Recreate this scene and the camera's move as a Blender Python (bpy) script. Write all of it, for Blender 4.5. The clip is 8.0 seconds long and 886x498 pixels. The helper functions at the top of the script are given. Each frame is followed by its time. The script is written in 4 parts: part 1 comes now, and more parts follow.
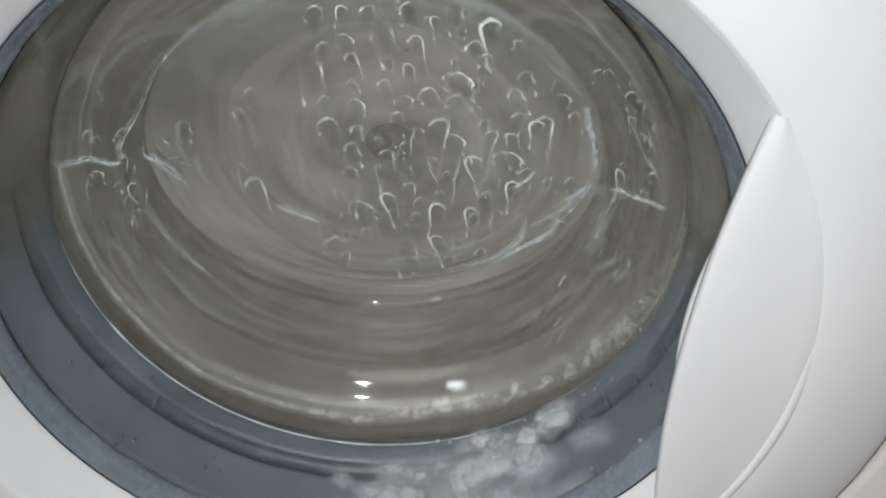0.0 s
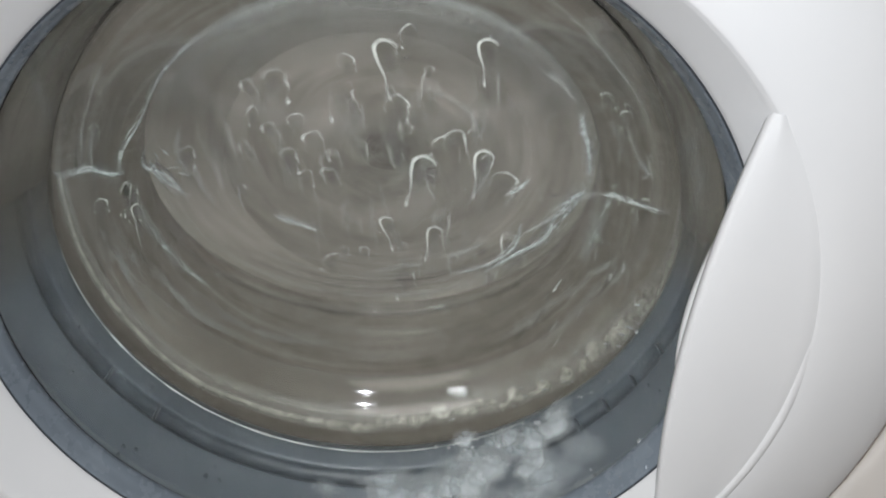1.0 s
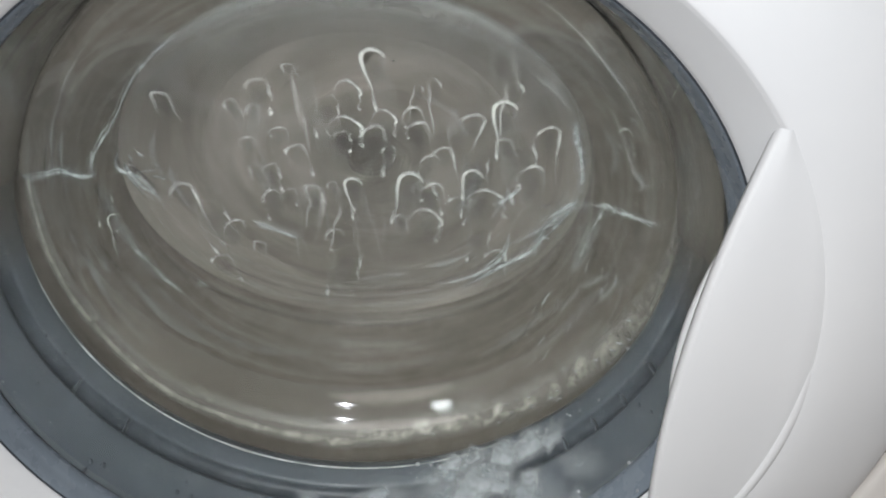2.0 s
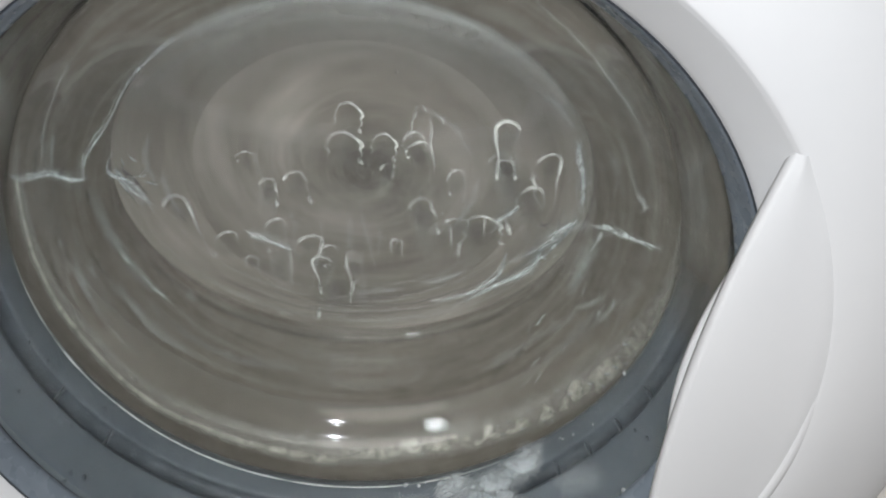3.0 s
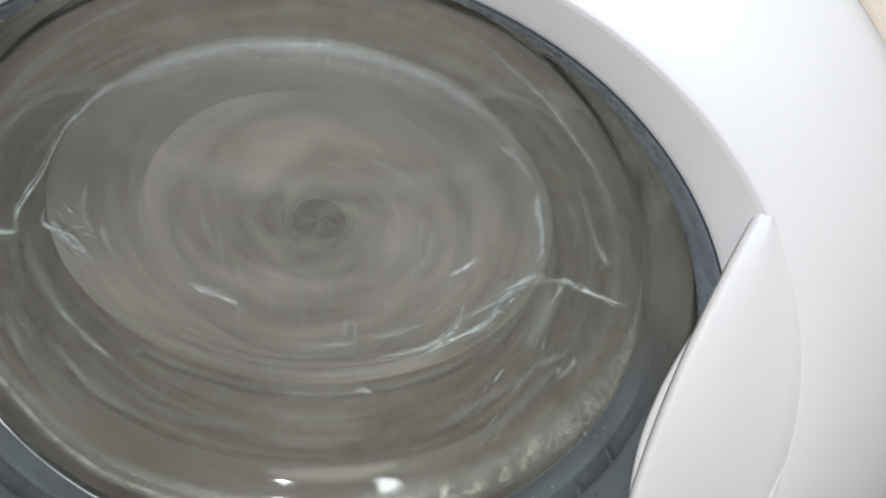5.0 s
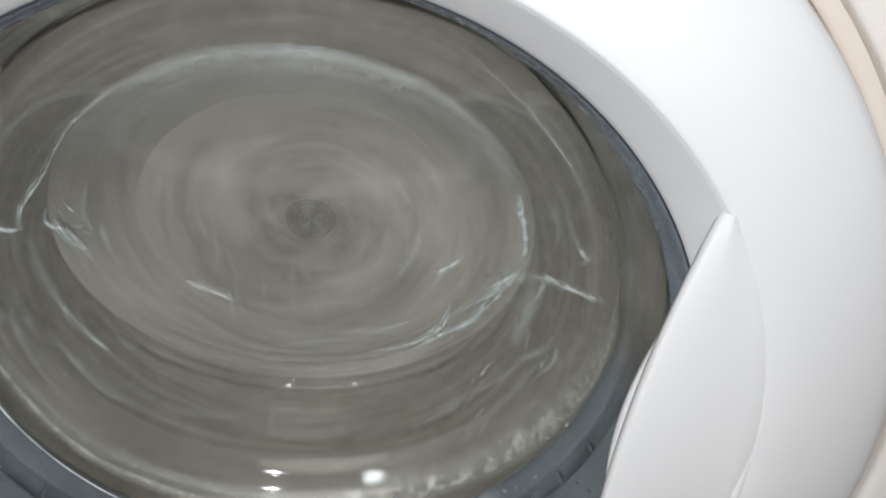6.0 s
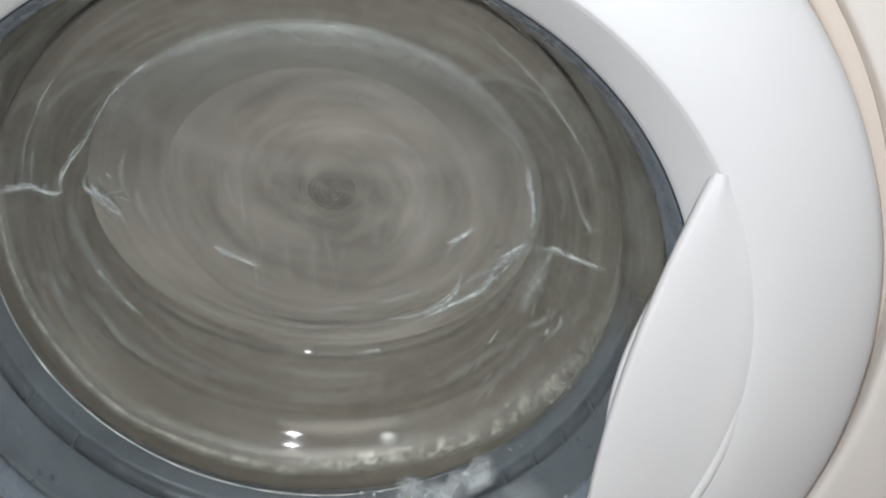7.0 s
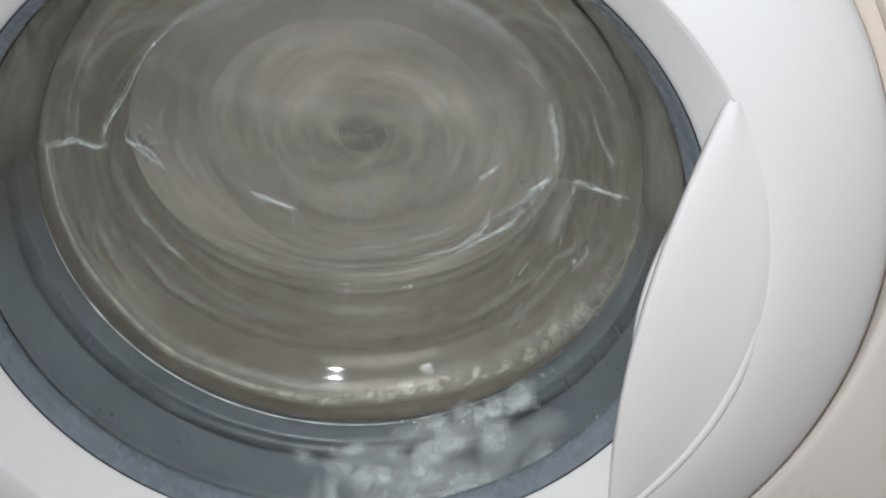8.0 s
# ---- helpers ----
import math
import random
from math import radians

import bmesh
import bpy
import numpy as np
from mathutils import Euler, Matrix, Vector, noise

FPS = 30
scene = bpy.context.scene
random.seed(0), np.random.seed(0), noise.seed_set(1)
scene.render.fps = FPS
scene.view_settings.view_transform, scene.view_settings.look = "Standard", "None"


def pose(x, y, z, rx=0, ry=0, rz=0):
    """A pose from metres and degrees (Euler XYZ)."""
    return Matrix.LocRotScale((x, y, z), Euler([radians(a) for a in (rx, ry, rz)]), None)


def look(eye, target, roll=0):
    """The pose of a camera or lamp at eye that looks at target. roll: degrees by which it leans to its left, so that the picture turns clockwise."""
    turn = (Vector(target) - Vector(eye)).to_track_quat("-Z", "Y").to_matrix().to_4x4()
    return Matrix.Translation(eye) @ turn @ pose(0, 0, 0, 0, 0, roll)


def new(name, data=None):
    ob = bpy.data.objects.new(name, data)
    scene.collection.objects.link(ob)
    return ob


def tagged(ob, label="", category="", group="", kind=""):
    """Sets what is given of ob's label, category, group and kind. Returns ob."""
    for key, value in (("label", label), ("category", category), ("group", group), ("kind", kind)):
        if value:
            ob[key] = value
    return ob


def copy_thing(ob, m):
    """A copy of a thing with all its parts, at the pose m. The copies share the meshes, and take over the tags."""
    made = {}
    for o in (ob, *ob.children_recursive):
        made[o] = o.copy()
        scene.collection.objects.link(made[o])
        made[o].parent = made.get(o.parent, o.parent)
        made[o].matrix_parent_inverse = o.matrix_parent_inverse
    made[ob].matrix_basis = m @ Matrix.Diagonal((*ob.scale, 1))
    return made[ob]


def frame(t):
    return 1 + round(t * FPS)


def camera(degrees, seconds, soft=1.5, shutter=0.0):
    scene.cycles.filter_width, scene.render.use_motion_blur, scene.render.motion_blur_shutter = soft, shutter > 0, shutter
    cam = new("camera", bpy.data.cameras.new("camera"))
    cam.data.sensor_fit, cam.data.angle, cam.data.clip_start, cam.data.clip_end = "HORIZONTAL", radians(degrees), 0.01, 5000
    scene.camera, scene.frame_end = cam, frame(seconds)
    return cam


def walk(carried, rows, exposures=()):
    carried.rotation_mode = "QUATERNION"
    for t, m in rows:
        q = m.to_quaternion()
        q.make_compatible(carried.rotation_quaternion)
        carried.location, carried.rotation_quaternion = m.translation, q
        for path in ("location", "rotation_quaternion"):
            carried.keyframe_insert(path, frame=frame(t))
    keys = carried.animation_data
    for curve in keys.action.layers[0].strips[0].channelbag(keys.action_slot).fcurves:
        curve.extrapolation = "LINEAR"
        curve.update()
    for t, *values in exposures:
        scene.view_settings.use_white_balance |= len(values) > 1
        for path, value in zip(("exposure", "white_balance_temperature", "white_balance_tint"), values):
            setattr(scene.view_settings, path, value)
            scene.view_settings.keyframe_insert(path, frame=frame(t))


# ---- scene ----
DOOR_Z = 0.46          # height of the door's axis above the floor
cam = camera(43.82, 8.0, soft=1.95, shutter=0.5)
walk(cam, [
    (0.0, pose(0.0583, -0.3473, 0.2687 + DOOR_Z, 54.96, 2.34, 1.88)),
    (0.5, pose(0.0510, -0.3492, 0.2664 + DOOR_Z, 55.40, 2.10, 0.87)),
    (1.0, pose(0.0465, -0.3576, 0.2660 + DOOR_Z, 56.11, 2.16, 0.31)),
    (1.5, pose(0.0464, -0.3467, 0.2629 + DOOR_Z, 55.87, 1.65, -0.02)),
    (3.0, pose(0.0364, -0.3286, 0.2544 + DOOR_Z, 56.81, -1.20, 0.14)),
    (3.5, pose(0.0359, -0.3233, 0.2524 + DOOR_Z, 57.48, -2.00, -0.56)),
    (4.0, pose(0.0377, -0.3213, 0.2534 + DOOR_Z, 57.95, -2.08, -0.77)),
    (4.5, pose(0.0397, -0.3195, 0.2562 + DOOR_Z, 58.06, -1.90, -1.05)),
    (5.0, pose(0.0417, -0.3068, 0.2515 + DOOR_Z, 58.60, -2.22, -1.34)),
    (6.5, pose(0.0504, -0.3408, 0.2636 + DOOR_Z, 58.59, -2.30, -0.80)),
    (7.0, pose(0.0455, -0.3620, 0.2589 + DOOR_Z, 59.34, -2.76, -0.36)),
    (7.5, pose(0.0465, -0.3775, 0.2669 + DOOR_Z, 57.66, -1.22, 0.23)),
    (8.0, pose(0.0444, -0.3828, 0.2679 + DOOR_Z, 56.37, -0.15, -0.25)),
], exposures=((0.0, 0.0), (3.5, 0.0), (4.5, 0.06), (5.0, 0.09), (6.5, 0.06), (7.2, 0.02), (8.0, 0.0)))

# ---------------------------------------------------------------- light
world = bpy.data.worlds.new("room_light")
scene.world = world
world.use_nodes = True
world.node_tree.nodes["Background"].inputs[0].default_value = (0.9, 0.95, 1.0, 1)
world.node_tree.nodes["Background"].inputs[1].default_value = 0.0


def lamp(name, size, energy, colour, eye, target):
    data = bpy.data.lights.new(name, "AREA")
    data.shape, data.size, data.energy, data.color = "DISK", size, energy, colour
    ob = new(name, data)
    ob.matrix_world = look(eye, target)
    return ob


# unseen warm fill, added as a wide disc below the ceiling
lamp("ceiling_fill_light", 1.9, 15, (1.0, 0.93, 0.87), (-0.55, -1.0, 2.36), (-0.45, -0.8, 0.0))
# the small white lamp of the phone that films, held beside its lens
lamp("phone_lamp_light", 0.008, 1.90, (0.91, 0.95, 1.01), (0.016, -0.385, 0.305 + DOOR_Z), (0.06, 0.05, 0.03 + DOOR_Z))

# daylight in the small high window of the wall behind the camera
sky = lamp("window_daylight", 0.24, 7.0, (0.86, 0.96, 1.0), (-1.29, -2.408, 1.98), (-1.29, 0.0, 1.98))
sky.data.shape, sky.data.size_y = "RECTANGLE", 0.48


# ---------------------------------------------------------------- materials
def material(name, colour, rough=0.5, metal=0.0, coat=0.0, spec=0.5):
    m = bpy.data.materials.new(name)
    m.use_nodes = True
    b = m.node_tree.nodes["Principled BSDF"]
    b.inputs["Base Color"].default_value = (*colour, 1)
    b.inputs["Roughness"].default_value = rough
    b.inputs["Metallic"].default_value = metal
    b.inputs["Coat Weight"].default_value = coat
    b.inputs["Specular IOR Level"].default_value = spec
    return m


def node(m, kind, **inputs):
    n = m.node_tree.nodes.new(kind)
    for key, value in inputs.items():
        n.inputs[key.replace("_", " ")].default_value = value
    return n


def link(m, a, b):
    m.node_tree.links.new(a, b)


def ramp(m, source, stops):
    r = node(m, "ShaderNodeValToRGB")
    els = r.color_ramp.elements
    while len(els) < len(stops):
        els.new(0.5)
    for e, (p, c) in zip(els, stops):
        e.position, e.color = p, (*c, 1) if len(c) == 3 else c
    link(m, source, r.inputs[0])
    return r.outputs[0]


def coords(m, scale=(1, 1, 1)):
    c = node(m, "ShaderNodeTexCoord")
    s = node(m, "ShaderNodeMapping", Scale=scale)
    link(m, c.outputs["Object"], s.inputs[0])
    return s.outputs[0]


def noise_out(m, vector, scale, detail=4.0, rough=0.55, distort=0.0):
    n = node(m, "ShaderNodeTexNoise", Scale=scale, Detail=detail, Roughness=rough, Distortion=distort)
    link(m, vector, n.inputs["Vector"])
    return n.outputs["Fac"]


def bump(m, height, strength, distance):
    b = node(m, "ShaderNodeBump", Strength=strength, Distance=distance)
    link(m, height, b.inputs["Height"])
    link(m, b.outputs[0], m.node_tree.nodes["Principled BSDF"].inputs["Normal"])


def varied(m, colours, scale, rough_range=None, bump_scale=None, bump_strength=0.1, bump_dist=0.001, detail=5.0):
    """Two-scale colour variation, gloss variation and fine relief."""
    b = m.node_tree.nodes["Principled BSDF"]
    v = coords(m)
    n = noise_out(m, v, scale, detail)
    link(m, ramp(m, n, [(0.3, colours[0]), (0.7, colours[1])]), b.inputs["Base Color"])
    if rough_range:
        k = noise_out(m, v, scale * 4)
        r = ramp(m, k, [(0.3, (rough_range[0],) * 3), (0.7, (rough_range[1],) * 3)])
        link(m, r, b.inputs["Roughness"])
    if bump_scale:
        bump(m, noise_out(m, v, bump_scale, 3.0), bump_strength, bump_dist)
    return m


WHITE = varied(material("white_plastic", (0.8, 0.8, 0.8), 0.42), ((0.78, 0.785, 0.79), (0.82, 0.82, 0.82)), 9, (0.36, 0.46), 900, 0.05, 0.0004)
ENAMEL = varied(material("white_enamel", (0.78, 0.77, 0.75), 0.3), ((0.80, 0.755, 0.705), (0.84, 0.80, 0.755)), 7, (0.25, 0.36), 500, 0.04, 0.0004)
RUBBER = varied(material("grey_rubber", (0.12, 0.14, 0.165), 0.4), ((0.062, 0.073, 0.083), (0.092, 0.106, 0.118)), 26, (0.28, 0.5), 160, 0.12, 0.0012)
# rubber darkened for the shade in the groove; also colours the dirt flecks
GROOVE_SHADE_AND_FLECK = varied(material("groove_shade_and_fleck", (0.05, 0.06, 0.07), 0.45), ((0.034, 0.041, 0.048), (0.058, 0.068, 0.078)), 60, (0.3, 0.55), 200, 0.2, 0.001)
RUBBER_RIM = varied(material("smooth_grey_rubber", (0.12, 0.14, 0.165), 0.25), ((0.165, 0.195, 0.228), (0.215, 0.252, 0.290)), 30, (0.2, 0.34), 160, 0.08, 0.001)
SEAL = material("dark_window_seal", (0.03, 0.036, 0.045), 0.4)
PLASTER = varied(material("white_wall_paint", (0.75, 0.73, 0.7), 0.8), ((0.74, 0.72, 0.69), (0.78, 0.76, 0.73)), 3, None, 120, 0.2, 0.002)
TILE = varied(material("beige_floor_tile", (0.5, 0.44, 0.37), 0.3), ((0.26, 0.22, 0.19), (0.34, 0.29, 0.25)), 5, (0.2, 0.4), 80, 0.1, 0.001)

IVORY = varied(material("ivory_plastic", (0.66, 0.56, 0.46), 0.45), ((0.74, 0.66, 0.58), (0.80, 0.73, 0.66)), 12, (0.4, 0.5))


def glass(name, coat):
    m = material(name, (0.96, 0.97, 0.955), 0.02, coat=coat)
    b = m.node_tree.nodes["Principled BSDF"]
    b.inputs["Transmission Weight"].default_value = 1.0
    b.inputs["IOR"].default_value = 1.27
    b.inputs["Coat IOR"].default_value = 1.5
    b.inputs["Coat Roughness"].default_value = 0.06
    return m


# the coat is added on curved faces only, to strengthen the lamps' glints
GLASS, COATED_GLASS = glass("clear_glass", 0.0), glass("coated_glass", 0.65)


# ---------------------------------------------------------------- mesh helpers
def part(name, bm, mat, parent=None, label="", smooth=True):
    me = bpy.data.meshes.new(name)
    bmesh.ops.recalc_face_normals(bm, faces=bm.faces[:])
    for f in bm.faces:
        f.smooth = smooth
    bm.to_mesh(me)
    bm.free()
    me.materials.append(mat)
    ob = new(name, me)
    ob.parent = parent
    if label:
        ob["label"] = label
    return ob


def thing(name, m, label, category, group="", kind=""):
    ob = new(name)
    ob.matrix_world = m
    return tagged(ob, label, category, group, kind)


def smoothed(points, steps=6):
    """A Catmull-Rom line through a few points."""
    out, n = [], len(points)
    for i in range(n - 1):
        p0, p1, p2, p3 = (Vector(points[max(0, min(n - 1, i + k))]) for k in (-1, 0, 1, 2))
        for s in range(steps):
            u = s / steps
            out.append(0.5 * ((2 * p1) + (p2 - p0) * u + (2 * p0 - 5 * p1 + 4 * p2 - p3) * u * u + (3 * p1 - p0 - 3 * p2 + p3) * u ** 3))
    out.append(Vector(points[-1]))
    return out


def revolve(profile, steps=144, a0=0.0, a1=360.0, closed=False):
    """A surface round the door's axis (y) from (radius, depth) points; angle 0 is +x, 90 is up."""
    bm = bmesh.new()
    full = abs(a1 - a0) >= 359.9
    n = steps if full else steps + 1
    rows = []
    for i in range(n):
        a = radians(a0 + (a1 - a0) * i / steps)
        rows.append([bm.verts.new((r * math.cos(a), y, r * math.sin(a))) for r, y in profile])
    k = len(profile)
    for i in range(steps):
        p, q = rows[i], rows[(i + 1) % n]
        for j in range(k if closed else k - 1):
            bm.faces.new((p[j], q[j], q[(j + 1) % k], p[(j + 1) % k]))
    return bm


TILT = radians(17.7)
BASE_R, BASE_Y = 0.1088, 0.1030
SWIRL_TILT = radians(10.0)


def base_point(r, a, lift=0.0):
    """A point on the tilted bottom of the glass bowl; lift is towards the room."""
    x, z = r * math.cos(a), r * math.sin(a)
    return Vector((x, BASE_Y - z * math.sin(TILT) - lift * math.cos(TILT), z * math.cos(TILT) - lift * math.sin(TILT)))


def cone_point(s, a, lift=0.0):
    """A point on the seal's cone: s 0 at the window's rim, 1 at the mouth of the bowl."""
    r, y = 0.16 - 0.0199 * s, 0.0612 * s
    n = Vector((-0.951, -0.309)).normalized()
    return Vector(((r + n.x * lift) * math.cos(a), y + n.y * lift, (r + n.x * lift) * math.sin(a)))


BULGE = ((0, 0), (0.1, 3.5), (0.2, 6.6), (0.27, 7.9), (0.33, 7.0), (0.39, 3.6), (0.45, 0.6), (0.55, -0.6), (0.7, 0.0), (0.85, 0.3), (0.93, -0.8), (1.0, -2.5))


def wall_bulge(sv, a):
    """How far the wall stands out from a straight one: a trough inside the mouth, then a rounded shoulder."""
    b = float(np.interp(sv, [p[0] for p in BULGE], [p[1] for p in BULGE]))
    for d in (-0.03, 0.03):
        b += float(np.interp(sv + d, [p[0] for p in BULGE], [p[1] for p in BULGE]))
    low = min(1.0, max(0.0, (0.10 - math.sin(a)) / 0.85))
    return b / 3 * 0.001 * (0.06 + 0.94 * low * low * (3 - 2 * low))


def wall_point(sv, a, offset=0.0):
    """A point on the bowl's wall: sv 0 at its mouth, 1 at the edge of its bottom."""
    out = Vector((math.cos(a), 0, math.sin(a)))
    p = cone_point(1.0, a).lerp(base_point(BASE_R, a), sv)
    return p + out * (wall_bulge(sv, a) + offset) + Vector((0, offset * 0.55, 0))


def bowl_rows(offset, steps, base_rings=8, thin=1.0):
    """Rows of points of the bowl, from its mouth round the shoulder to the middle of its bottom; offset moves it away from the room."""
    rows = []
    for i in range(steps):
        a = 2 * math.pi * i / steps
        out = Vector((math.cos(a), 0, math.sin(a)))
        row = [wall_point(sv, a, offset * (thin + (1 - thin) * min(1.0, sv / 0.3))) for sv in WALL_STEPS]
        for r, dip in ((0.972, 0.0012), (0.955, 0.0005), (0.935, 0.0001)):
            row.append(base_point(BASE_R * r, a) + Vector((0, offset - dip, 0)) + out * offset * 0.4)
        for k in range(1, base_rings):
            row.append(base_point(BASE_R * 0.935 * (1 - k / base_rings), a) + Vector((0, offset, 0)))
        rows.append(row)
    return rows


WALL_STEPS = [0, 0.05, 0.1, 0.15, 0.2, 0.24, 0.27, 0.30, 0.33, 0.36, 0.39, 0.42, 0.45, 0.49, 0.55, 0.63, 0.72, 0.8, 0.86, 0.9, 0.94, 0.97]


def from_rows(rows, cap=True, wrap=True):
    bm = bmesh.new()
    vs = [[bm.verts.new(p) for p in row] for row in rows]
    n, k = len(vs), len(vs[0])
    for i in range(n if wrap else n - 1):
        p, q = vs[i], vs[(i + 1) % n]
        for j in range(k - 1):
            bm.faces.new((p[j], q[j], q[j + 1], p[j + 1]))
    if cap:
        bm.faces.new([v[-1] for v in vs])
    return bm


# ---------------------------------------------------------------- the room
def slab(name, lo, hi, mat, label):
    bm = bmesh.new()
    bmesh.ops.create_cube(bm, size=1)
    for v in bm.verts:
        v.co = Vector([lo[i] + (v.co[i] + 0.5) * (hi[i] - lo[i]) for i in range(3)])
    return tagged(part(name, bm, mat, None, label, smooth=False), label, name.split("_")[0], "", "structure")


slab("floor", (-1.6, -2.4, -0.1), (1.6, 0.75, 0), TILE, "beige ceramic floor of the laundry room")
slab("ceiling", (-1.6, -2.4, 2.4), (1.6, 0.75, 2.5), PLASTER, "white painted ceiling of the laundry room")
slab("wall_north", (-1.6, 0.75, -0.1), (1.6, 0.85, 2.5), PLASTER, "white painted wall behind the washing machine")


def wall_with_opening(x0, x1, z0, z1):
    """The wall behind the camera, pierced by one small high window."""
    bm = bmesh.new()
    for lo, hi in (((-1.6, -0.1), (x0, 2.5)), ((x1, -0.1), (1.6, 2.5)), ((x0, -0.1), (x1, z0)), ((x0, z1), (x1, 2.5))):
        made = bmesh.ops.create_cube(bm, size=1)
        for v in made["verts"]:
            v.co = Vector((lo[0] + (v.co.x + 0.5) * (hi[0] - lo[0]), -2.45 + v.co.y * 0.1, lo[1] + (v.co.z + 0.5) * (hi[1] - lo[1])))
    return bm


tagged(part("wall_south", wall_with_opening(-1.43, -1.15, 1.68, 2.28), PLASTER, None, "", False), "white painted wall with one small high window", "wall", "", "structure")


def bar_ring(x0, x1, z0, z1, y0, y1, wide):
    bm = bmesh.new()
    for lo, hi in (((x0, z0), (x0 + wide, z1)), ((x1 - wide, z0), (x1, z1)), ((x0 + wide, z0), (x1 - wide, z0 + wide)), ((x0 + wide, z1 - wide), (x1 - wide, z1))):
        made = bmesh.ops.create_cube(bm, size=1)
        for v in made["verts"]:
            v.co = Vector((lo[0] + (v.co.x + 0.5) * (hi[0] - lo[0]), (y0 + y1) / 2 + v.co.y * (y1 - y0), lo[1] + (v.co.z + 0.5) * (hi[1] - lo[1])))
    return bm


tagged(part("window_1", bar_ring(-1.43, -1.15, 1.68, 2.28, -2.47, -2.415, 0.02), WHITE, None, "", False), "narrow white window frame with daylight behind it", "window", "", "structure")
# disc added above the fill lamp, never in view
fill_disc = thing("fill_disc", pose(-0.55, -1.0, 2.4, -90), "added white disc on the ceiling, unseen, over the fill lamp", "lamp")
part("disc_shell", revolve([(0.0005, 0.006), (0.93, 0.006), (0.97, 0.010), (0.98, 0.030), (0.98, 0.0005)], 64), WHITE, fill_disc)
slab("wall_east", (1.6, -2.5, -0.1), (1.7, 0.85, 2.5), PLASTER, "white painted side wall")
slab("wall_west", (-1.7, -2.5, -0.1), (-1.6, 0.85, 2.5), PLASTER, "white painted side wall")

# ---------------------------------------------------------------- the washing machine
machine = thing("washing_machine", pose(0, 0, DOOR_Z), "white front-loading washing machine washing with murky grey water", "washing machine")


def front_panel():
    prof = smoothed([(0.2388, 0.012), (0.2388, 0.003), (0.2394, -0.0002), (0.2412, -0.0018), (0.2450, -0.0026), (0.256, -0.0032), (0.272, -0.0035)], 4)
    steps = 144
    rows = []
    for i in range(steps):
        a = 2 * math.pi * i / steps
        c, s = math.cos(a), math.sin(a)
        row = [Vector((p.x * c, p.y, p.x * s)) for p in prof]
        k = min(0.2975 / abs(c) if abs(c) > 1e-6 else 9, (0.39 if s > 0 else 0.44) / abs(s) if abs(s) > 1e-6 else 9)
        row.append(Vector((k * c, -0.0035, k * s)))
        rows.append(row)
    return from_rows(rows, cap=False)


part("front_panel", front_panel(), ENAMEL, machine, "white enamelled front with a dished round recess")


def cabinet_shell():
    bm = bmesh.new()
    x, z0, z1, y0, y1, t = 0.298, -0.455, 0.392, -0.003, 0.56, 0.0015
    for lo, hi in (((-x, y0, z0), (-x + t, y1, z1)), ((x - t, y0, z0), (x, y1, z1)), ((-x + t, y0, z1 - t), (x - t, y1, z1)), ((-x + t, y0, z0), (x - t, y1, z0 + t)), ((-x + t, y1 - t, z0 + t), (x - t, y1, z1 - t))):
        made = bmesh.ops.create_cube(bm, size=1)
        for v in made["verts"]:
            v.co = Vector([lo[k] + (v.co[k] + 0.5) * (hi[k] - lo[k]) for k in range(3)])
    return bm


part("cabinet", cabinet_shell(), ENAMEL, machine, "", False)

part("recess_ring", revolve(smoothed([(0.2310, 0.030), (0.2310, 0.012), (0.2325, 0.0085), (0.2355, 0.0075), (0.2386, 0.0080)], 4), 144), IVORY, machine, "ivory ring of the door's recess")
door = part("door", revolve(smoothed([(0.1612, 0.012), (0.1601, 0.004), (0.1605, 0.0005), (0.1645, -0.0050), (0.1700, -0.0117), (0.1745, -0.0172), (0.1768, -0.0198), (0.1795, -0.0211),
            (0.1900, -0.0213), (0.2050, -0.0192), (0.2180, -0.0160), (0.2258, -0.0130), (0.2284, -0.0108), (0.2291, -0.0094), (0.2288, -0.0080)], 4), 192), WHITE, machine, "round white plastic door frame with a sloped inner bezel")

part("door_edge", revolve(smoothed([(0.2280, -0.0078), (0.2290, -0.0082), (0.2296, -0.0070), (0.2298, -0.0030), (0.2298, 0.006), (0.2285, 0.024)], 4), 192), IVORY, door, "ivory side wall of the door")


def handle_plate(x_min, z_min, curve, z_top, z_low, y_front, thick, r_out):
    """A crescent between a bowed edge and the ridge of the door frame."""
    rows = []
    n = 56
    for i in range(n + 1):
        z = z_top + (z_low - z_top) * i / n
        x0 = x_min + curve * (z - z_min) ** 2
        x1 = math.sqrt(max(r_out ** 2 - z * z, 0))
        x1 = max(x1, x0 + 0.0004)
        e = min(0.0022, (x1 - x0) * 0.4)
        row = [Vector((x0 + e, y_front + thick, z)), Vector((x0 + e * 0.15, y_front + thick, z)), Vector((x0, y_front + thick * 0.6, z)), Vector((x0 + e * 0.12, y_front + thick * 0.25, z)),
               Vector((x0 + e * 0.45, y_front + thick * 0.06, z)), Vector((x0 + e, y_front, z))]
        for k in range(1, 7):
            u = k / 6
            bow = 0.0010 * 6.75 * u * (1 - u) ** 2
            row.append(Vector((x0 + e + (x1 - x0 - e) * u, y_front - bow, z)))
        row.append(Vector((x1 + 0.0012, y_front + 0.0006, z)))
        rows.append(row)
    return from_rows(rows, cap=False, wrap=False)


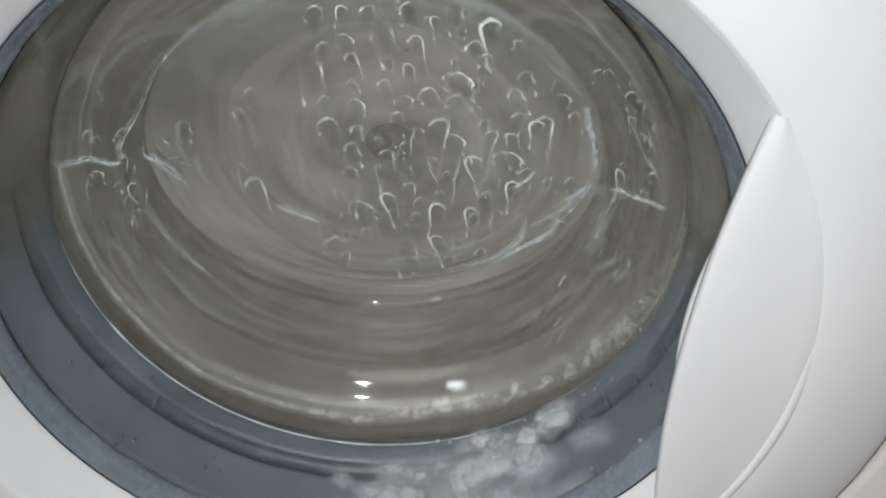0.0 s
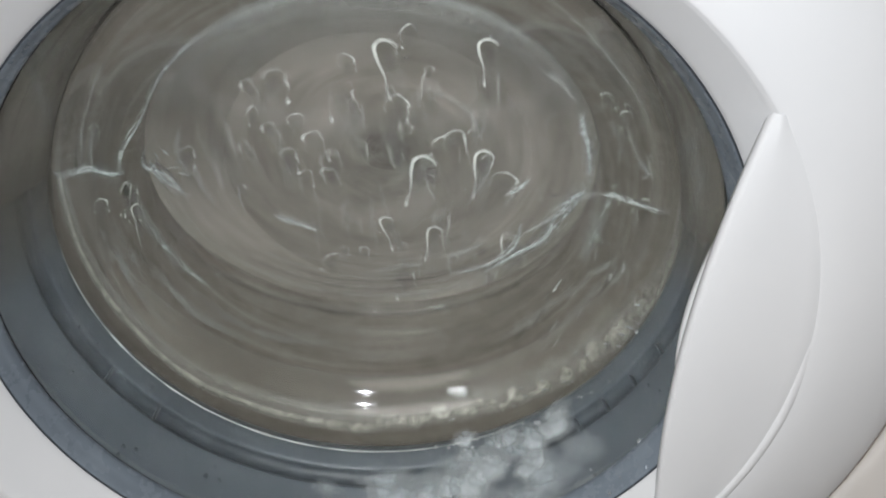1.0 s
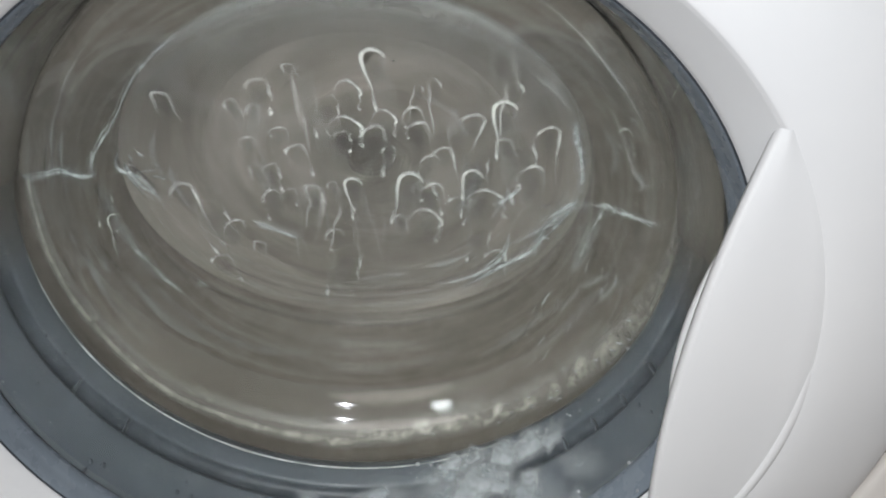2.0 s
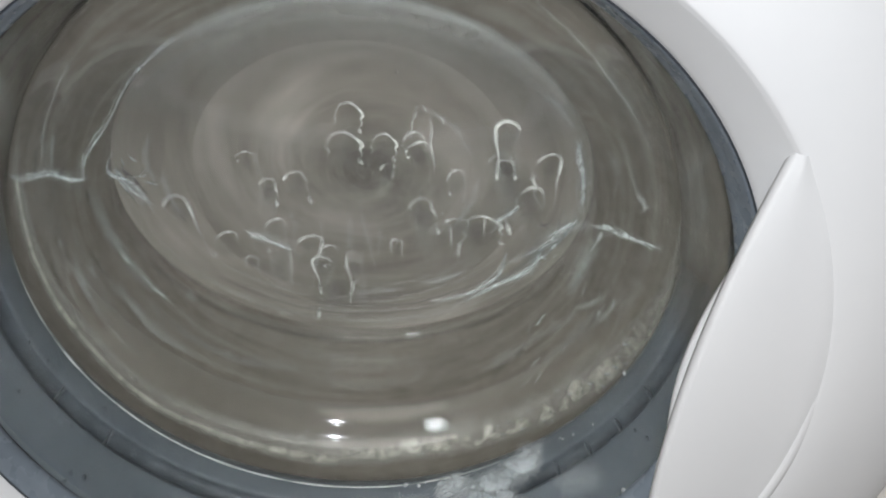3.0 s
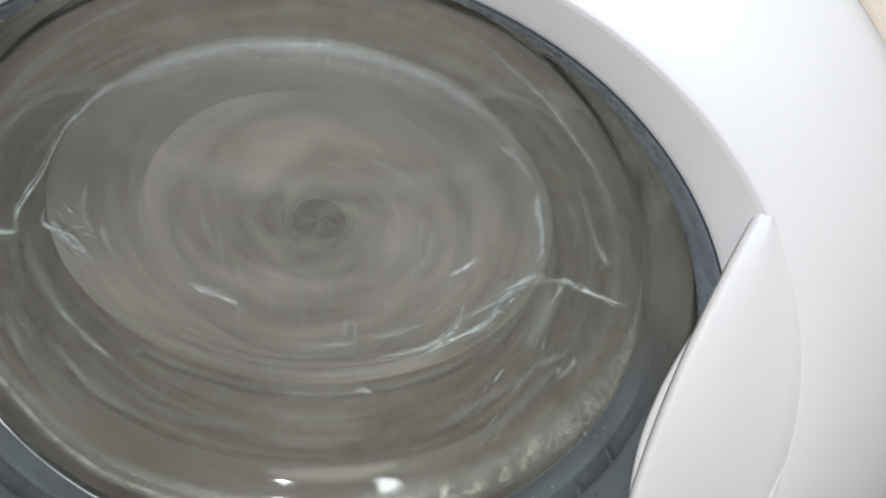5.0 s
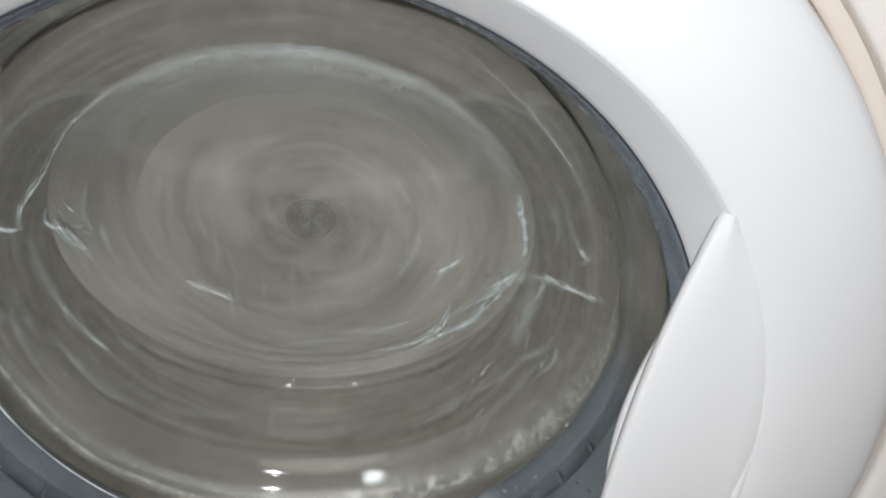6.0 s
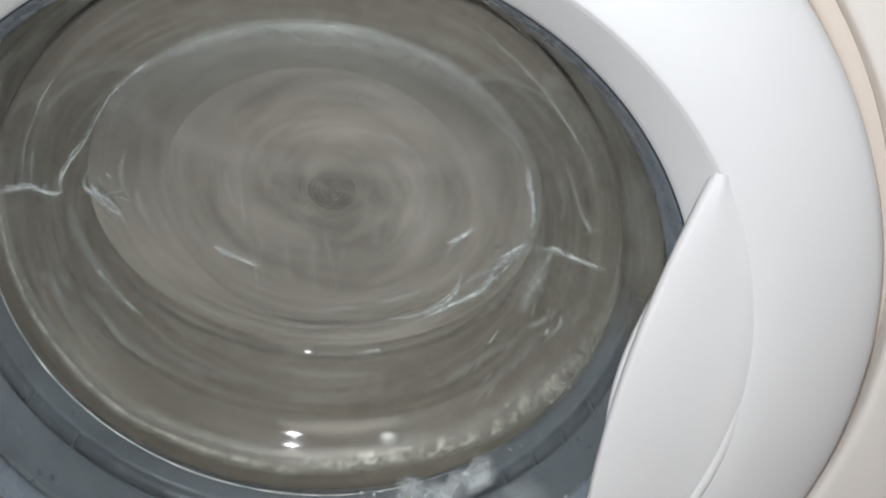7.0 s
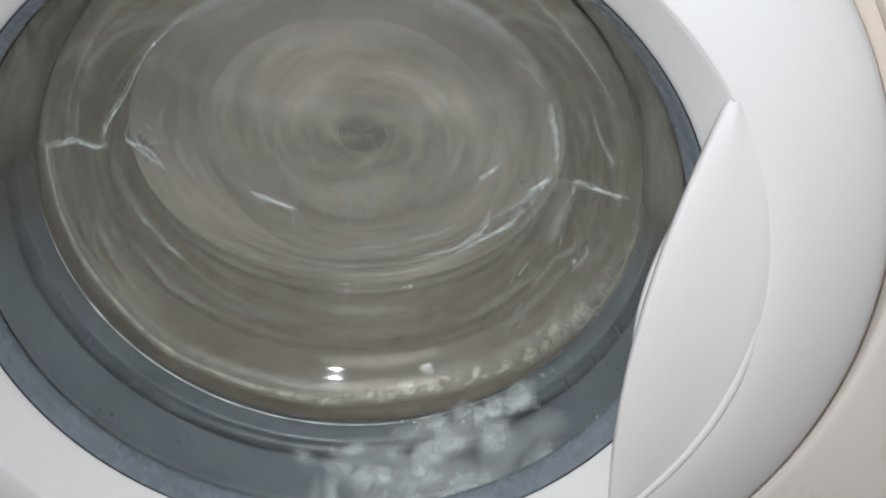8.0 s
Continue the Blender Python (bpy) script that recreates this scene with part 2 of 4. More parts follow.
part("handle", handle_plate(0.1237, -0.085, 0.87, 0.0912, -0.1250, -0.0208, 0.0056, 0.1800), WHITE, door, "white crescent-shaped door handle plate")
part("handle_backing", handle_plate(0.1297, -0.030, 3.0, 0.050, -0.100, -0.0065, 0.0040, 0.1640), WHITE, door, "recessed white grip behind the handle")
ridge_rows = []
for i in range(61):
    a = radians(-47.0 + 60.0 * i / 60)
    h = min(1.0, max(0.0, (13 - math.degrees(a)) / 30)) ** 0.8
    ridge_rows.append([Vector(((0.1782 + q) * math.cos(a), -0.0190 - h * (0.0021 + 0.62 * d), (0.1782 + q) * math.sin(a))) for q, d in ((-0.0024, -0.001), (-0.0016, 0.0006), (-0.0006, 0.0015), (0.0006, 0.0014), (0.0016, 0.0006), (0.0026, -0.001))])
part("handle_ridge", from_rows(ridge_rows, cap=False, wrap=False), WHITE, door)

# dark seam round the window
part("window_seal", revolve([(0.16025, 0.0010), (0.1598, 0.0006), (0.1594, 0.0012), (0.1596, 0.0019), (0.16025, 0.0019)], 144, closed=True), SEAL, door, "thin dark seal round the window")

def trim_rows():
    """The inner ring of the door, drawn deeper on the handle's side."""
    prof = smoothed([(0.1598, 0.0022), (0.1594, 0.0014), (0.1580, 0.0036), (0.1566, 0.0066), (0.1553, 0.0090), (0.1546, 0.0112), (0.1546, 0.0128), (0.1560, 0.0146), (0.166, 0.0150)], 4)
    rows = []
    for i in range(192):
        deg = -180 + 360 * i / 192
        a, k = radians(deg), math.exp(-((deg - 8) / 38) ** 2)
        row = []
        for p in prof:
            u = min(1.0, max(0.0, (p.y - 0.0022) / 0.0082))
            r = p.x - 0.0016 * k * u
            row.append(Vector((r * math.cos(a), p.y + 0.0062 * k * u, r * math.sin(a))))
        rows.append(row)
    return from_rows(rows, cap=False)


part("window_trim", trim_rows(), RUBBER_RIM, door, "smooth slate-grey inner ring round the window")

# grey bellows behind the glass
def cone_profile(points):
    out = []
    for sv, lift in points:
        p = cone_point(sv, 0.0, lift)
        out.append((p.x, p.y))
    return out


gasket_prof = smoothed(cone_profile([(0.15, -0.0070), (0.18, -0.0058), (0.24, -0.0056), (0.32, -0.0056), (0.5, -0.0056), (0.64, -0.0052),
                                     (0.70, -0.0054), (0.72, -0.0085), (0.75, -0.0100), (0.81, -0.0100), (0.84, -0.0085), (0.86, -0.0056), (0.92, -0.0050), (1.0, -0.0050), (1.06, -0.0070), (1.2, -0.018), (1.3, -0.028)]), 4)
gasket = part("gasket", revolve(gasket_prof, 180), RUBBER, machine, "grey-blue rubber door gasket, wet")
part("groove", revolve(cone_profile([(0.708, -0.0060), (0.722, -0.0082), (0.752, -0.0096), (0.81, -0.0096), (0.838, -0.0082), (0.853, -0.0062)]), 180), GROOVE_SHADE_AND_FLECK, gasket, "wet groove of the gasket, its shade put into the colour")
for deg in (-27, -35.5, -43, -50, -150, -138):
    bm = bmesh.new()
    bmesh.ops.create_cube(bm, size=1)
    m = Matrix.Rotation(radians(-deg), 4, "Y")
    p = cone_point(0.78, 0.0, -0.0082)
    slope = math.atan2(0.0199, 0.0612)
    for v in bm.verts:
        co = Vector((v.co.x * 0.0034, v.co.y * 0.0078, v.co.z * 0.0009))
        v.co = m @ (Matrix.Rotation(slope, 4, "Z") @ co + p)
    bmesh.ops.bevel(bm, geom=bm.edges[:], offset=0.0003, segments=1, affect="EDGES")
    part("rib", bm, RUBBER, gasket)


def outer_drum():
    return revolve([(0.158, 0.082), (0.20, 0.082), (0.235, 0.09), (0.235, 0.45), (0.02, 0.47), (0.0005, 0.47)], 96)


part("drum", outer_drum(), material("stainless_steel", (0.55, 0.55, 0.54), 0.3, 1.0), machine, "stainless steel wash drum")


def glass_bowl():
    """One closed shell: flange cone, wall and tilted bottom, 5 mm thick."""
    steps = 160
    front, back = bowl_rows(0.0, steps), bowl_rows(0.005, steps, thin=0.5)
    rows = []
    for i in range(steps):
        a = 2 * math.pi * i / steps
        fl = [cone_point(s, a, 0.0) for s in (0.215, 0.3, 0.4, 0.6, 0.8, 0.93)]
        fb = [cone_point(s, a, -0.0025) for s in (0.93, 0.8, 0.6, 0.4, 0.3, 0.215)]
        rows.append((fl + front[i], back[i][::-1] + fb))
    bm = bmesh.new()
    vs = [([bm.verts.new(p) for p in f], [bm.verts.new(p) for p in b]) for f, b in rows]
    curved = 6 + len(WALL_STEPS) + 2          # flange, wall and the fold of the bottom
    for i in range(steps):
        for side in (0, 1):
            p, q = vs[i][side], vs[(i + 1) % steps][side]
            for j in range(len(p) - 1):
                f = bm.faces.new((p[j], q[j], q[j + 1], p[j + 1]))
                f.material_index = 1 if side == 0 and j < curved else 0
        p, q = vs[i], vs[(i + 1) % steps]
        bm.faces.new((p[0][0], q[0][0], q[1][-1], p[1][-1]))
    bm.faces.new([v[0][-1] for v in vs])
    bm.faces.new([v[1][0] for v in vs])
    return bm


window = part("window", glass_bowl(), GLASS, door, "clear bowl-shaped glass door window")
window.data.materials.append(COATED_GLASS)
window.visible_shadow = False

# ---------------------------------------------------------------- water
def polar(m, spin):
    """Object coordinates as (radius, cosine, sine) with the angle wound up towards the middle."""
    c = node(m, "ShaderNodeTexCoord")
    sep = node(m, "ShaderNodeSeparateXYZ")
    link(m, c.outputs["Object"], sep.inputs[0])

    def op(kind, a, b=None):
        n = node(m, "ShaderNodeMath")
        n.operation = kind
        for i, v in enumerate((a, b)):
            if v is None:
                continue
            if isinstance(v, (int, float)):
                n.inputs[i].default_value = v
            else:
                link(m, v, n.inputs[i])
        return n.outputs[0]

    x, z = sep.outputs["X"], sep.outputs["Z"]
    r = op("SQRT", op("ADD", op("MULTIPLY", x, x), op("MULTIPLY", z, z)))
    a = op("ADD", op("ARCTAN2", z, x), op("MULTIPLY", r, spin))
    return r, op("COSINE", a), op("SINE", a), sep.outputs["Y"], op


def streak_vector(m, r, c, s, kr, ka):
    v = node(m, "ShaderNodeCombineXYZ")

    def mul(o, k):
        n = node(m, "ShaderNodeMath")
        n.operation = "MULTIPLY"
        n.inputs[1].default_value = k
        link(m, o, n.inputs[0])
        return n.outputs[0]

    link(m, mul(r, kr), v.inputs[0])
    link(m, mul(c, ka), v.inputs[1])
    link(m, mul(s, ka), v.inputs[2])
    return v.outputs[0]


def mixed(m, a, b, fac, kind="MIX"):
    n = node(m, "ShaderNodeMixRGB")
    n.blend_type = kind
    for i, v in ((0, fac), (1, a), (2, b)):
        if isinstance(v, (int, float)):
            n.inputs[i].default_value = v
        elif isinstance(v, tuple):
            n.inputs[i].default_value = (*v, 1)
        else:
            link(m, v, n.inputs[i])
    return n.outputs[0]


# turbid wash water that turns with the drum: wound streaks, a darker eye with fine rings
SWIRL = material("swirling_water", (0.24, 0.23, 0.21), 0.65, spec=0.15)
r, c, s, y, op = polar(SWIRL, 26.0)
broad = noise_out(SWIRL, streak_vector(SWIRL, r, c, s, 42.0, 0.75), 1.0, 3.0, 0.5, 0.4)
fine = noise_out(SWIRL, streak_vector(SWIRL, r, c, s, 190.0, 1.7), 1.0, 4.0, 0.6, 0.8)
tone = mixed(SWIRL, ramp(SWIRL, broad, [(0.26, (0.116, 0.104, 0.088)), (0.5, (0.177, 0.163, 0.140)), (0.74, (0.264, 0.244, 0.212))]),
             ramp(SWIRL, fine, [(0.3, (0.112, 0.097, 0.081)), (0.7, (0.290, 0.266, 0.232))]), 0.24)
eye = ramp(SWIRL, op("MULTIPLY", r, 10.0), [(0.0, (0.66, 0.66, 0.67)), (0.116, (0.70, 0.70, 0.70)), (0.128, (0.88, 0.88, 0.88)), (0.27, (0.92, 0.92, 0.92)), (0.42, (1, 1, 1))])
rings = ramp(SWIRL, op("ADD", op("MULTIPLY", op("SINE", op("MULTIPLY", r, 2600.0)), 0.5), 0.5), [(0.0, (0.84, 0.84, 0.84)), (1.0, (1, 1, 1))])
near_eye = ramp(SWIRL, op("MULTIPLY", r, 30.0), [(0.3, (1, 1, 1)), (0.9, (0, 0, 0))])
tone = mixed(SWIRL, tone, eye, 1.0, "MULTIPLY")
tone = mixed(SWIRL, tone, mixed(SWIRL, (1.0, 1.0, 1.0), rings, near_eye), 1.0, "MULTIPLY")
link(SWIRL, tone, SWIRL.node_tree.nodes["Principled BSDF"].inputs["Base Color"])
bump(SWIRL, fine, 0.25, 0.001)

# the water in front of the bowl's wall: brownish, with long flow marks and small grit
WATER = material("murky_water", (0.15, 0.14, 0.12), 0.6, spec=0.12)
r, c, s, y, op = polar(WATER, 8.0)
flow = noise_out(WATER, streak_vector(WATER, op("SUBTRACT", y, r), c, s, 150.0, 1.1), 1.0, 5.0, 0.6, 0.5)
grit = noise_out(WATER, coords(WATER), 70.0, 6.0, 0.65, 1.6)
tone = mixed(WATER, ramp(WATER, flow, [(0.27, (0.077, 0.068, 0.056)), (0.52, (0.109, 0.099, 0.083)), (0.75, (0.162, 0.151, 0.130))]),
             ramp(WATER, grit, [(0.30, (0.055, 0.047, 0.038)), (0.5, (0.105, 0.095, 0.081)), (0.72, (0.195, 0.182, 0.160))]), 0.22)
link(WATER, tone, WATER.node_tree.nodes["Principled BSDF"].inputs["Base Color"])
bump(WATER, grit, 0.3, 0.0015)


def film(name, colour, density, scale, lo, hi, rough=0.35):
    """Thin suds or water film: thickness (mesh attribute) and a broken pattern set how much shows through."""
    m = material(name, colour, rough)
    at = node(m, "ShaderNodeAttribute")
    at.attribute_name = "thickness"
    n = noise_out(m, coords(m), scale, 6.0, 0.62, 0.9)
    p = ramp(m, n, [(lo, (0.12, 0.12, 0.12)), (hi, (1, 1, 1))])
    k = node(m, "ShaderNodeMath")
    k.operation = "MULTIPLY"
    link(m, at.outputs["Fac"], k.inputs[0])
    link(m, p, k.inputs[1])
    k2 = node(m, "ShaderNodeMath")
    k2.operation = "MULTIPLY"
    k2.use_clamp = True
    k2.inputs[1].default_value = density
    link(m, k.outputs[0], k2.inputs[0])
    link(m, k2.outputs[0], m.node_tree.nodes["Principled BSDF"].inputs["Alpha"])
    bump(m, n, 0.35, 0.0015)
    return m


FOAM = film("white_suds", (0.37, 0.405, 0.42), 0.95, 90.0, 0.12, 0.8)
FOAM_DENSE = film("thick_white_suds", (0.40, 0.43, 0.44), 0.75, 60.0, 0.1, 0.6, 0.5)
STRAND = film("pale_water_film", (0.52, 0.56, 0.54), 0.95, 210.0, 0.34, 0.62)
BAND = film("suds_and_caustic_band", (0.33, 0.325, 0.285), 1.25, 130.0, 0.12, 0.75)
# pale colour stands in for the bright refracting edges of clear ridges
RIDGE_GLINT = film("water_ridge_glint", (0.60, 0.605, 0.56), 1.2, 150.0, 0.2, 0.55, 0.25)
TAIL = film("thin_water_film", (0.36, 0.35, 0.32), 0.32, 90.0, 0.2, 0.7)
HEAD = film("dark_water_bead", (0.10, 0.092, 0.078), 0.2, 200.0, 0.1, 0.3, 0.15)
# brown of the water as the glass flange mirrors it, put into a film
FLANGE_REFLECTION = film("mirrored_water_tone", (0.112, 0.102, 0.087), 1.25, 45.0, 0.05, 0.42, 0.3)
DROP = material("water_drop", (0.9, 0.93, 0.95), 0.03)
DROP.node_tree.nodes["Principled BSDF"].inputs["Transmission Weight"].default_value = 0.75
SPECK = material("dark_speck", (0.05, 0.048, 0.045), 0.6)
EDGE_GLINT = varied(material("glass_edge_glint", (0.5, 0.52, 0.5), 0.12), ((0.22, 0.23, 0.22), (0.62, 0.64, 0.62)), 70, (0.08, 0.2))


def water_wall():
    rows = [r[:len(WALL_STEPS) + 1] for r in bowl_rows(0.0090, 160)]
    return from_rows(rows, cap=False)


water = tagged(part("water", water_wall(), WATER), "murky grey-brown wash water pressed against the glass bowl", "water")
water.matrix_world = pose(0, 0, DOOR_Z)


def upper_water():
    """Brown film painted as the wash water mirrored in the window's flange, thinning out towards its two ends."""
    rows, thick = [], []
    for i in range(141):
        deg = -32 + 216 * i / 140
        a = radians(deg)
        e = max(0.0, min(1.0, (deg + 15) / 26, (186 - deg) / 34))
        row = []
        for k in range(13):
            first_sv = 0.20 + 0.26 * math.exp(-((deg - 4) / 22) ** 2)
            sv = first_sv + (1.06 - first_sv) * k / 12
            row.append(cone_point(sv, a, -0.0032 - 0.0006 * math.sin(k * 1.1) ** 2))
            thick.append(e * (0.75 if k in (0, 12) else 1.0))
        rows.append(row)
    ob = part("flange_reflection_film", from_rows(rows, cap=False, wrap=False), FLANGE_REFLECTION)
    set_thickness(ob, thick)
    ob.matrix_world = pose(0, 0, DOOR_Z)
    return tagged(ob, "brownish film painted as the wash water mirrored in the window's flange", "water")


def swirl_disc():
    rings, steps, size = 24, 120, 0.190
    rows = []
    for i in range(steps):
        a = 2 * math.pi * i / steps
        row = []
        for k in range(rings, 0, -1):
            q = size * k / rings
            row.append(Vector((q * math.cos(a), 0.0005 * math.sin(k * 1.7 - 2 * a), q * math.sin(a))))
        rows.append(row)
    return from_rows(rows, cap=True)


def funnel_water():
    """Slower water that closes the way from the edge of the bowl's bottom to the turning disc."""
    rows = []
    for row in bowl_rows(0.0098, 160):
        e = row[len(WALL_STEPS)]
        line = []
        for k in range(13):
            u = k / 12
            x, z = e.x * (1.0 - 0.40 * u), e.z * (1.0 - 0.40 * u)
            back = max(0.1312 - z * math.tan(SWIRL_TILT), e.y + 0.001)
            line.append(Vector((x, e.y + (back - e.y) * math.sin(math.pi / 2 * u), z)))
        rows.append(line)
    return from_rows(rows, cap=False)


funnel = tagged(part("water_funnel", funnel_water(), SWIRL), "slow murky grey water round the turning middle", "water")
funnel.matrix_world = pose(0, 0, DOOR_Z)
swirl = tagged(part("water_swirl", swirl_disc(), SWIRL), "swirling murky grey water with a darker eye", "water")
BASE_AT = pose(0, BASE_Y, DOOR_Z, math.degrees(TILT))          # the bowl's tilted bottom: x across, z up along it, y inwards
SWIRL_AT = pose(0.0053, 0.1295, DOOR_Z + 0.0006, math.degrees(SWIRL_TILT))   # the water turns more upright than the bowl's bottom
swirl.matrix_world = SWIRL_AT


# ---------------------------------------------------------------- suds, strands and films
def set_thickness(ob, values):
    at = ob.data.attributes.new("thickness", "FLOAT", "POINT")
    at.data.foreach_set("value", values)


def ribbon(name, spots, widths, mat, label, category, lift=0.0068, steps=7, crest=0.0006, group=""):
    """A tapered film along spots on the bowl: ("b", radius, degrees) on its bottom, ("w", s, degrees) on its wall. Raised in the middle, thin at its edges."""
    pts = []
    for kind, p, deg in spots:
        a = radians(deg)
        if kind == "b":
            pts.append(base_point(p, a, -lift))
        elif kind == "c":
            pts.append(cone_point(p, a, -0.0030))
        else:
            pts.append(wall_point(p, a, lift))
    line = smoothed(pts, steps)
    n = len(line)
    shift = Vector((len(name) * 3.1, spots[0][1] * 90, spots[0][2]))
    line = [p + Vector((noise.noise(p * 160 + shift), 0, noise.noise(p * 160 + shift + Vector((9, 4, 2))))) * 0.0007 for p in line]
    bm = bmesh.new()
    rows, thick = [], []
    rnd = random.Random(name + str(spots[0]))
    for i, p in enumerate(line):
        t = (line[min(i + 1, n - 1)] - line[max(i - 1, 0)]).normalized()
        view = Vector((0.05, -0.75, 0.6)).normalized()
        side = t.cross(view).normalized()
        u = i / (n - 1) * (len(widths) - 1)
        j = min(int(u), len(widths) - 2)
        w = (widths[j] + (widths[j + 1] - widths[j]) * (u - j)) * 0.001 * rnd.uniform(0.75, 1.25)
        end = min(1.0, 4.0 * min(i, n - 1 - i) / n + 0.05)
        row = []
        for q, h in ((-1, 0.0), (-0.55, 0.45), (0.0, 1.0), (0.55, 0.45), (1, 0.0)):
            row.append(bm.verts.new(p + side * q * w + Vector((0, -1, 0)) * crest * h * end))
            thick.append(h * end * rnd.uniform(0.75, 1.1))
        rows.append(row)
    for i in range(n - 1):
        for j in range(4):
            bm.faces.new((rows[i][j], rows[i + 1][j], rows[i + 1][j + 1], rows[i][j + 1]))
    ob = part(name, bm, mat)
    set_thickness(ob, thick)
    ob.matrix_world = pose(0, 0, DOOR_Z)
    return tagged(ob, label, category, group)


VEIL = film("milky_suds_veil", (0.290, 0.290, 0.262), 0.85, 35.0, 0.0, 0.55)
SEAM = film("soft_suds_seam", (0.40, 0.42, 0.40), 0.5, 60.0, 0.25, 0.65)
STR = "pale strand of suds film clinging to the glass"


def veil(spots, widths):
    ribbon("suds_veil", spots, [v * 2.4 for v in widths], SEAM, "thin veil of suds film on the glass", "suds", lift=0.0072)
    rnd = random.Random(str(spots) + "v")
    for k in range(4):
        i = rnd.randrange(len(spots) - 1)
        piece = [(spots[i][0], spots[i][1] + rnd.uniform(-0.0015, 0.0015) * (1 if spots[i][0] == "b" else 14), spots[i][2]), spots[i + 1] if spots[i + 1][0] == spots[i][0] else spots[i]]
        mid = (piece[0][0], (piece[0][1] + piece[1][1]) / 2, (piece[0][2] + piece[1][2]) / 2 + rnd.uniform(-1, 1))
        ribbon("suds_strand", [piece[0], mid, (piece[1][0], piece[1][1], piece[1][2] + rnd.uniform(0.5, 2.5))], [0.3, 0.6, 0.3], STRAND, STR, "suds", lift=0.0067)


def strand(spots, widths):
    """A crumpled strand: a thin veil with two or three fine lines in it."""
    rnd = random.Random(str(spots))
    ribbon("suds_veil", spots, [v * 2.2 for v in widths], SEAM, "thin veil of suds film on the glass", "suds", lift=0.0072)
    for k in range(3):
        moved = []
        for kind, p, deg in spots:
            j = 0.0014 if kind == "b" else 0.022
            moved.append((kind, p + rnd.uniform(-j, j) * (0.3 + 0.6 * k), deg + rnd.uniform(-1, 1) * (0.3 + 0.6 * k)))
        ribbon("suds_strand", moved[: len(moved) if k < 2 else max(3, len(moved) - 1)], [v * (0.75, 0.45, 0.35)[k] for v in widths], STRAND, STR, "suds", lift=0.0066 + 0.0001 * k)


strand([("b", 0.1040, 19.5), ("b", 0.1038, 10.9), ("b", 0.1049, 2.5), ("b", 0.1073, -8.8)], [1.6, 2.0, 2.0, 2.0])
strand([("w", 1.01, -10.2), ("w", 0.87, -7.5), ("w", 0.72, -6.5), ("w", 0.57, -5.2), ("w", 0.37, -4.0), ("w", 0.26, -3.7)], [1.4, 1.8, 1.3, 0.9, 0.6])
veil([("b", 0.0994, -32.2), ("b", 0.0981, -21.4), ("b", 0.1039, -13.7), ("w", 0.99, -9.5)], [1.0, 2.2, 2.6, 1.4])
veil([("w", 0.90, -6.8), ("w", 0.90, -18.0), ("w", 0.85, -26.0), ("w", 0.81, -31.0)], [1.4, 3.6, 2.4, 0.6])
strand([("b", 0.0981, -23.4), ("b", 0.1022, -34.0), ("b", 0.0988, -47.5), ("b", 0.1019, -62.3)], [0.8, 2.0, 1.4, 0.6])
strand([("b", 0.0846, -30.9), ("b", 0.0935, -42.1), ("b", 0.0958, -55.1), ("b", 0.0929, -68.1)], [0.6, 1.6, 1.2, 0.6])
strand([("w", 0.84, 175.0), ("w", 0.87, 169.0), ("b", 0.1114, 158.0), ("b", 0.1108, 143.5), ("b", 0.1103, 127.3)], [1.3, 1.1, 0.9, 1.3, 2.2])
strand([("w", 0.10, 169.0), ("w", 0.29, 170.5), ("w", 0.51, 170.5), ("w", 0.73, 174.0), ("w", 0.88, 175.0)], [0.7, 0.9, 1.6, 2.6, 1.8])
strand([("b", 0.1081, 168.7), ("b", 0.1111, 175.7), ("b", 0.1022, 179.5), ("b", 0.0976, -174.4), ("b", 0.0969, -167.8)], [0.5, 1.1, 1.3, 0.9, 0.4])
veil([("w", 0.86, 177.0), ("w", 0.89, -175.0), ("w", 0.88, -165.0), ("w", 0.85, -153.0), ("w", 0.84, -142.2)], [1.4, 1.8, 1.2, 1.6, 0.6])
strand([("b", 0.0621, -150.1), ("b", 0.0593, -142.3), ("b", 0.0563, -131.9), ("b", 0.0554, -123.8)], [0.7, 1.5, 1.3, 0.5])
strand([("b", 0.0678, -20.2), ("b", 0.0727, -13.7), ("b", 0.0772, -7.0)], [0.5, 1.5, 0.6])
RUN = film("water_run", (0.36, 0.35, 0.32), 0.34, 60.0, 0.2, 0.7)
# dark lines: painted corner shade, lines bent by the glass, wrinkles in the water
DARK = film("shade_and_wrinkle_line", (0.045, 0.042, 0.037), 0.45, 60.0, 0.1, 0.6)
# soft pale seam along the upper edge of the bowl's bottom
ribbon("suds_seam", [("b", 0.1085, a) for a in range(150, 20, -8)], [1.5, 3.4, 5.6, 6.8, 6.2, 5.6, 6.6, 4.0, 1.8], SEAM, "soft pale seam of suds along the bowl's upper edge", "suds")
# faint arcs on the wall beside the strands
ribbon("suds_arc", [("w", 0.71, 26.3), ("w", 0.69, 12.2), ("w", 0.60, 6.2), ("w", 0.50, 4.0), ("w", 0.40, 5.2)], [0.6, 1.3, 2.0, 1.2, 0.5], SEAM, "faint pale arc of suds film on the glass", "suds")
ribbon("suds_arc", [("w", 0.47, 60.0), ("w", 0.54, 42.8), ("w", 0.47, 25.2), ("w", 0.37, 16.2)], [0.5, 1.0, 1.2, 0.6], SEAM, "faint pale arc of suds film on the glass", "suds")
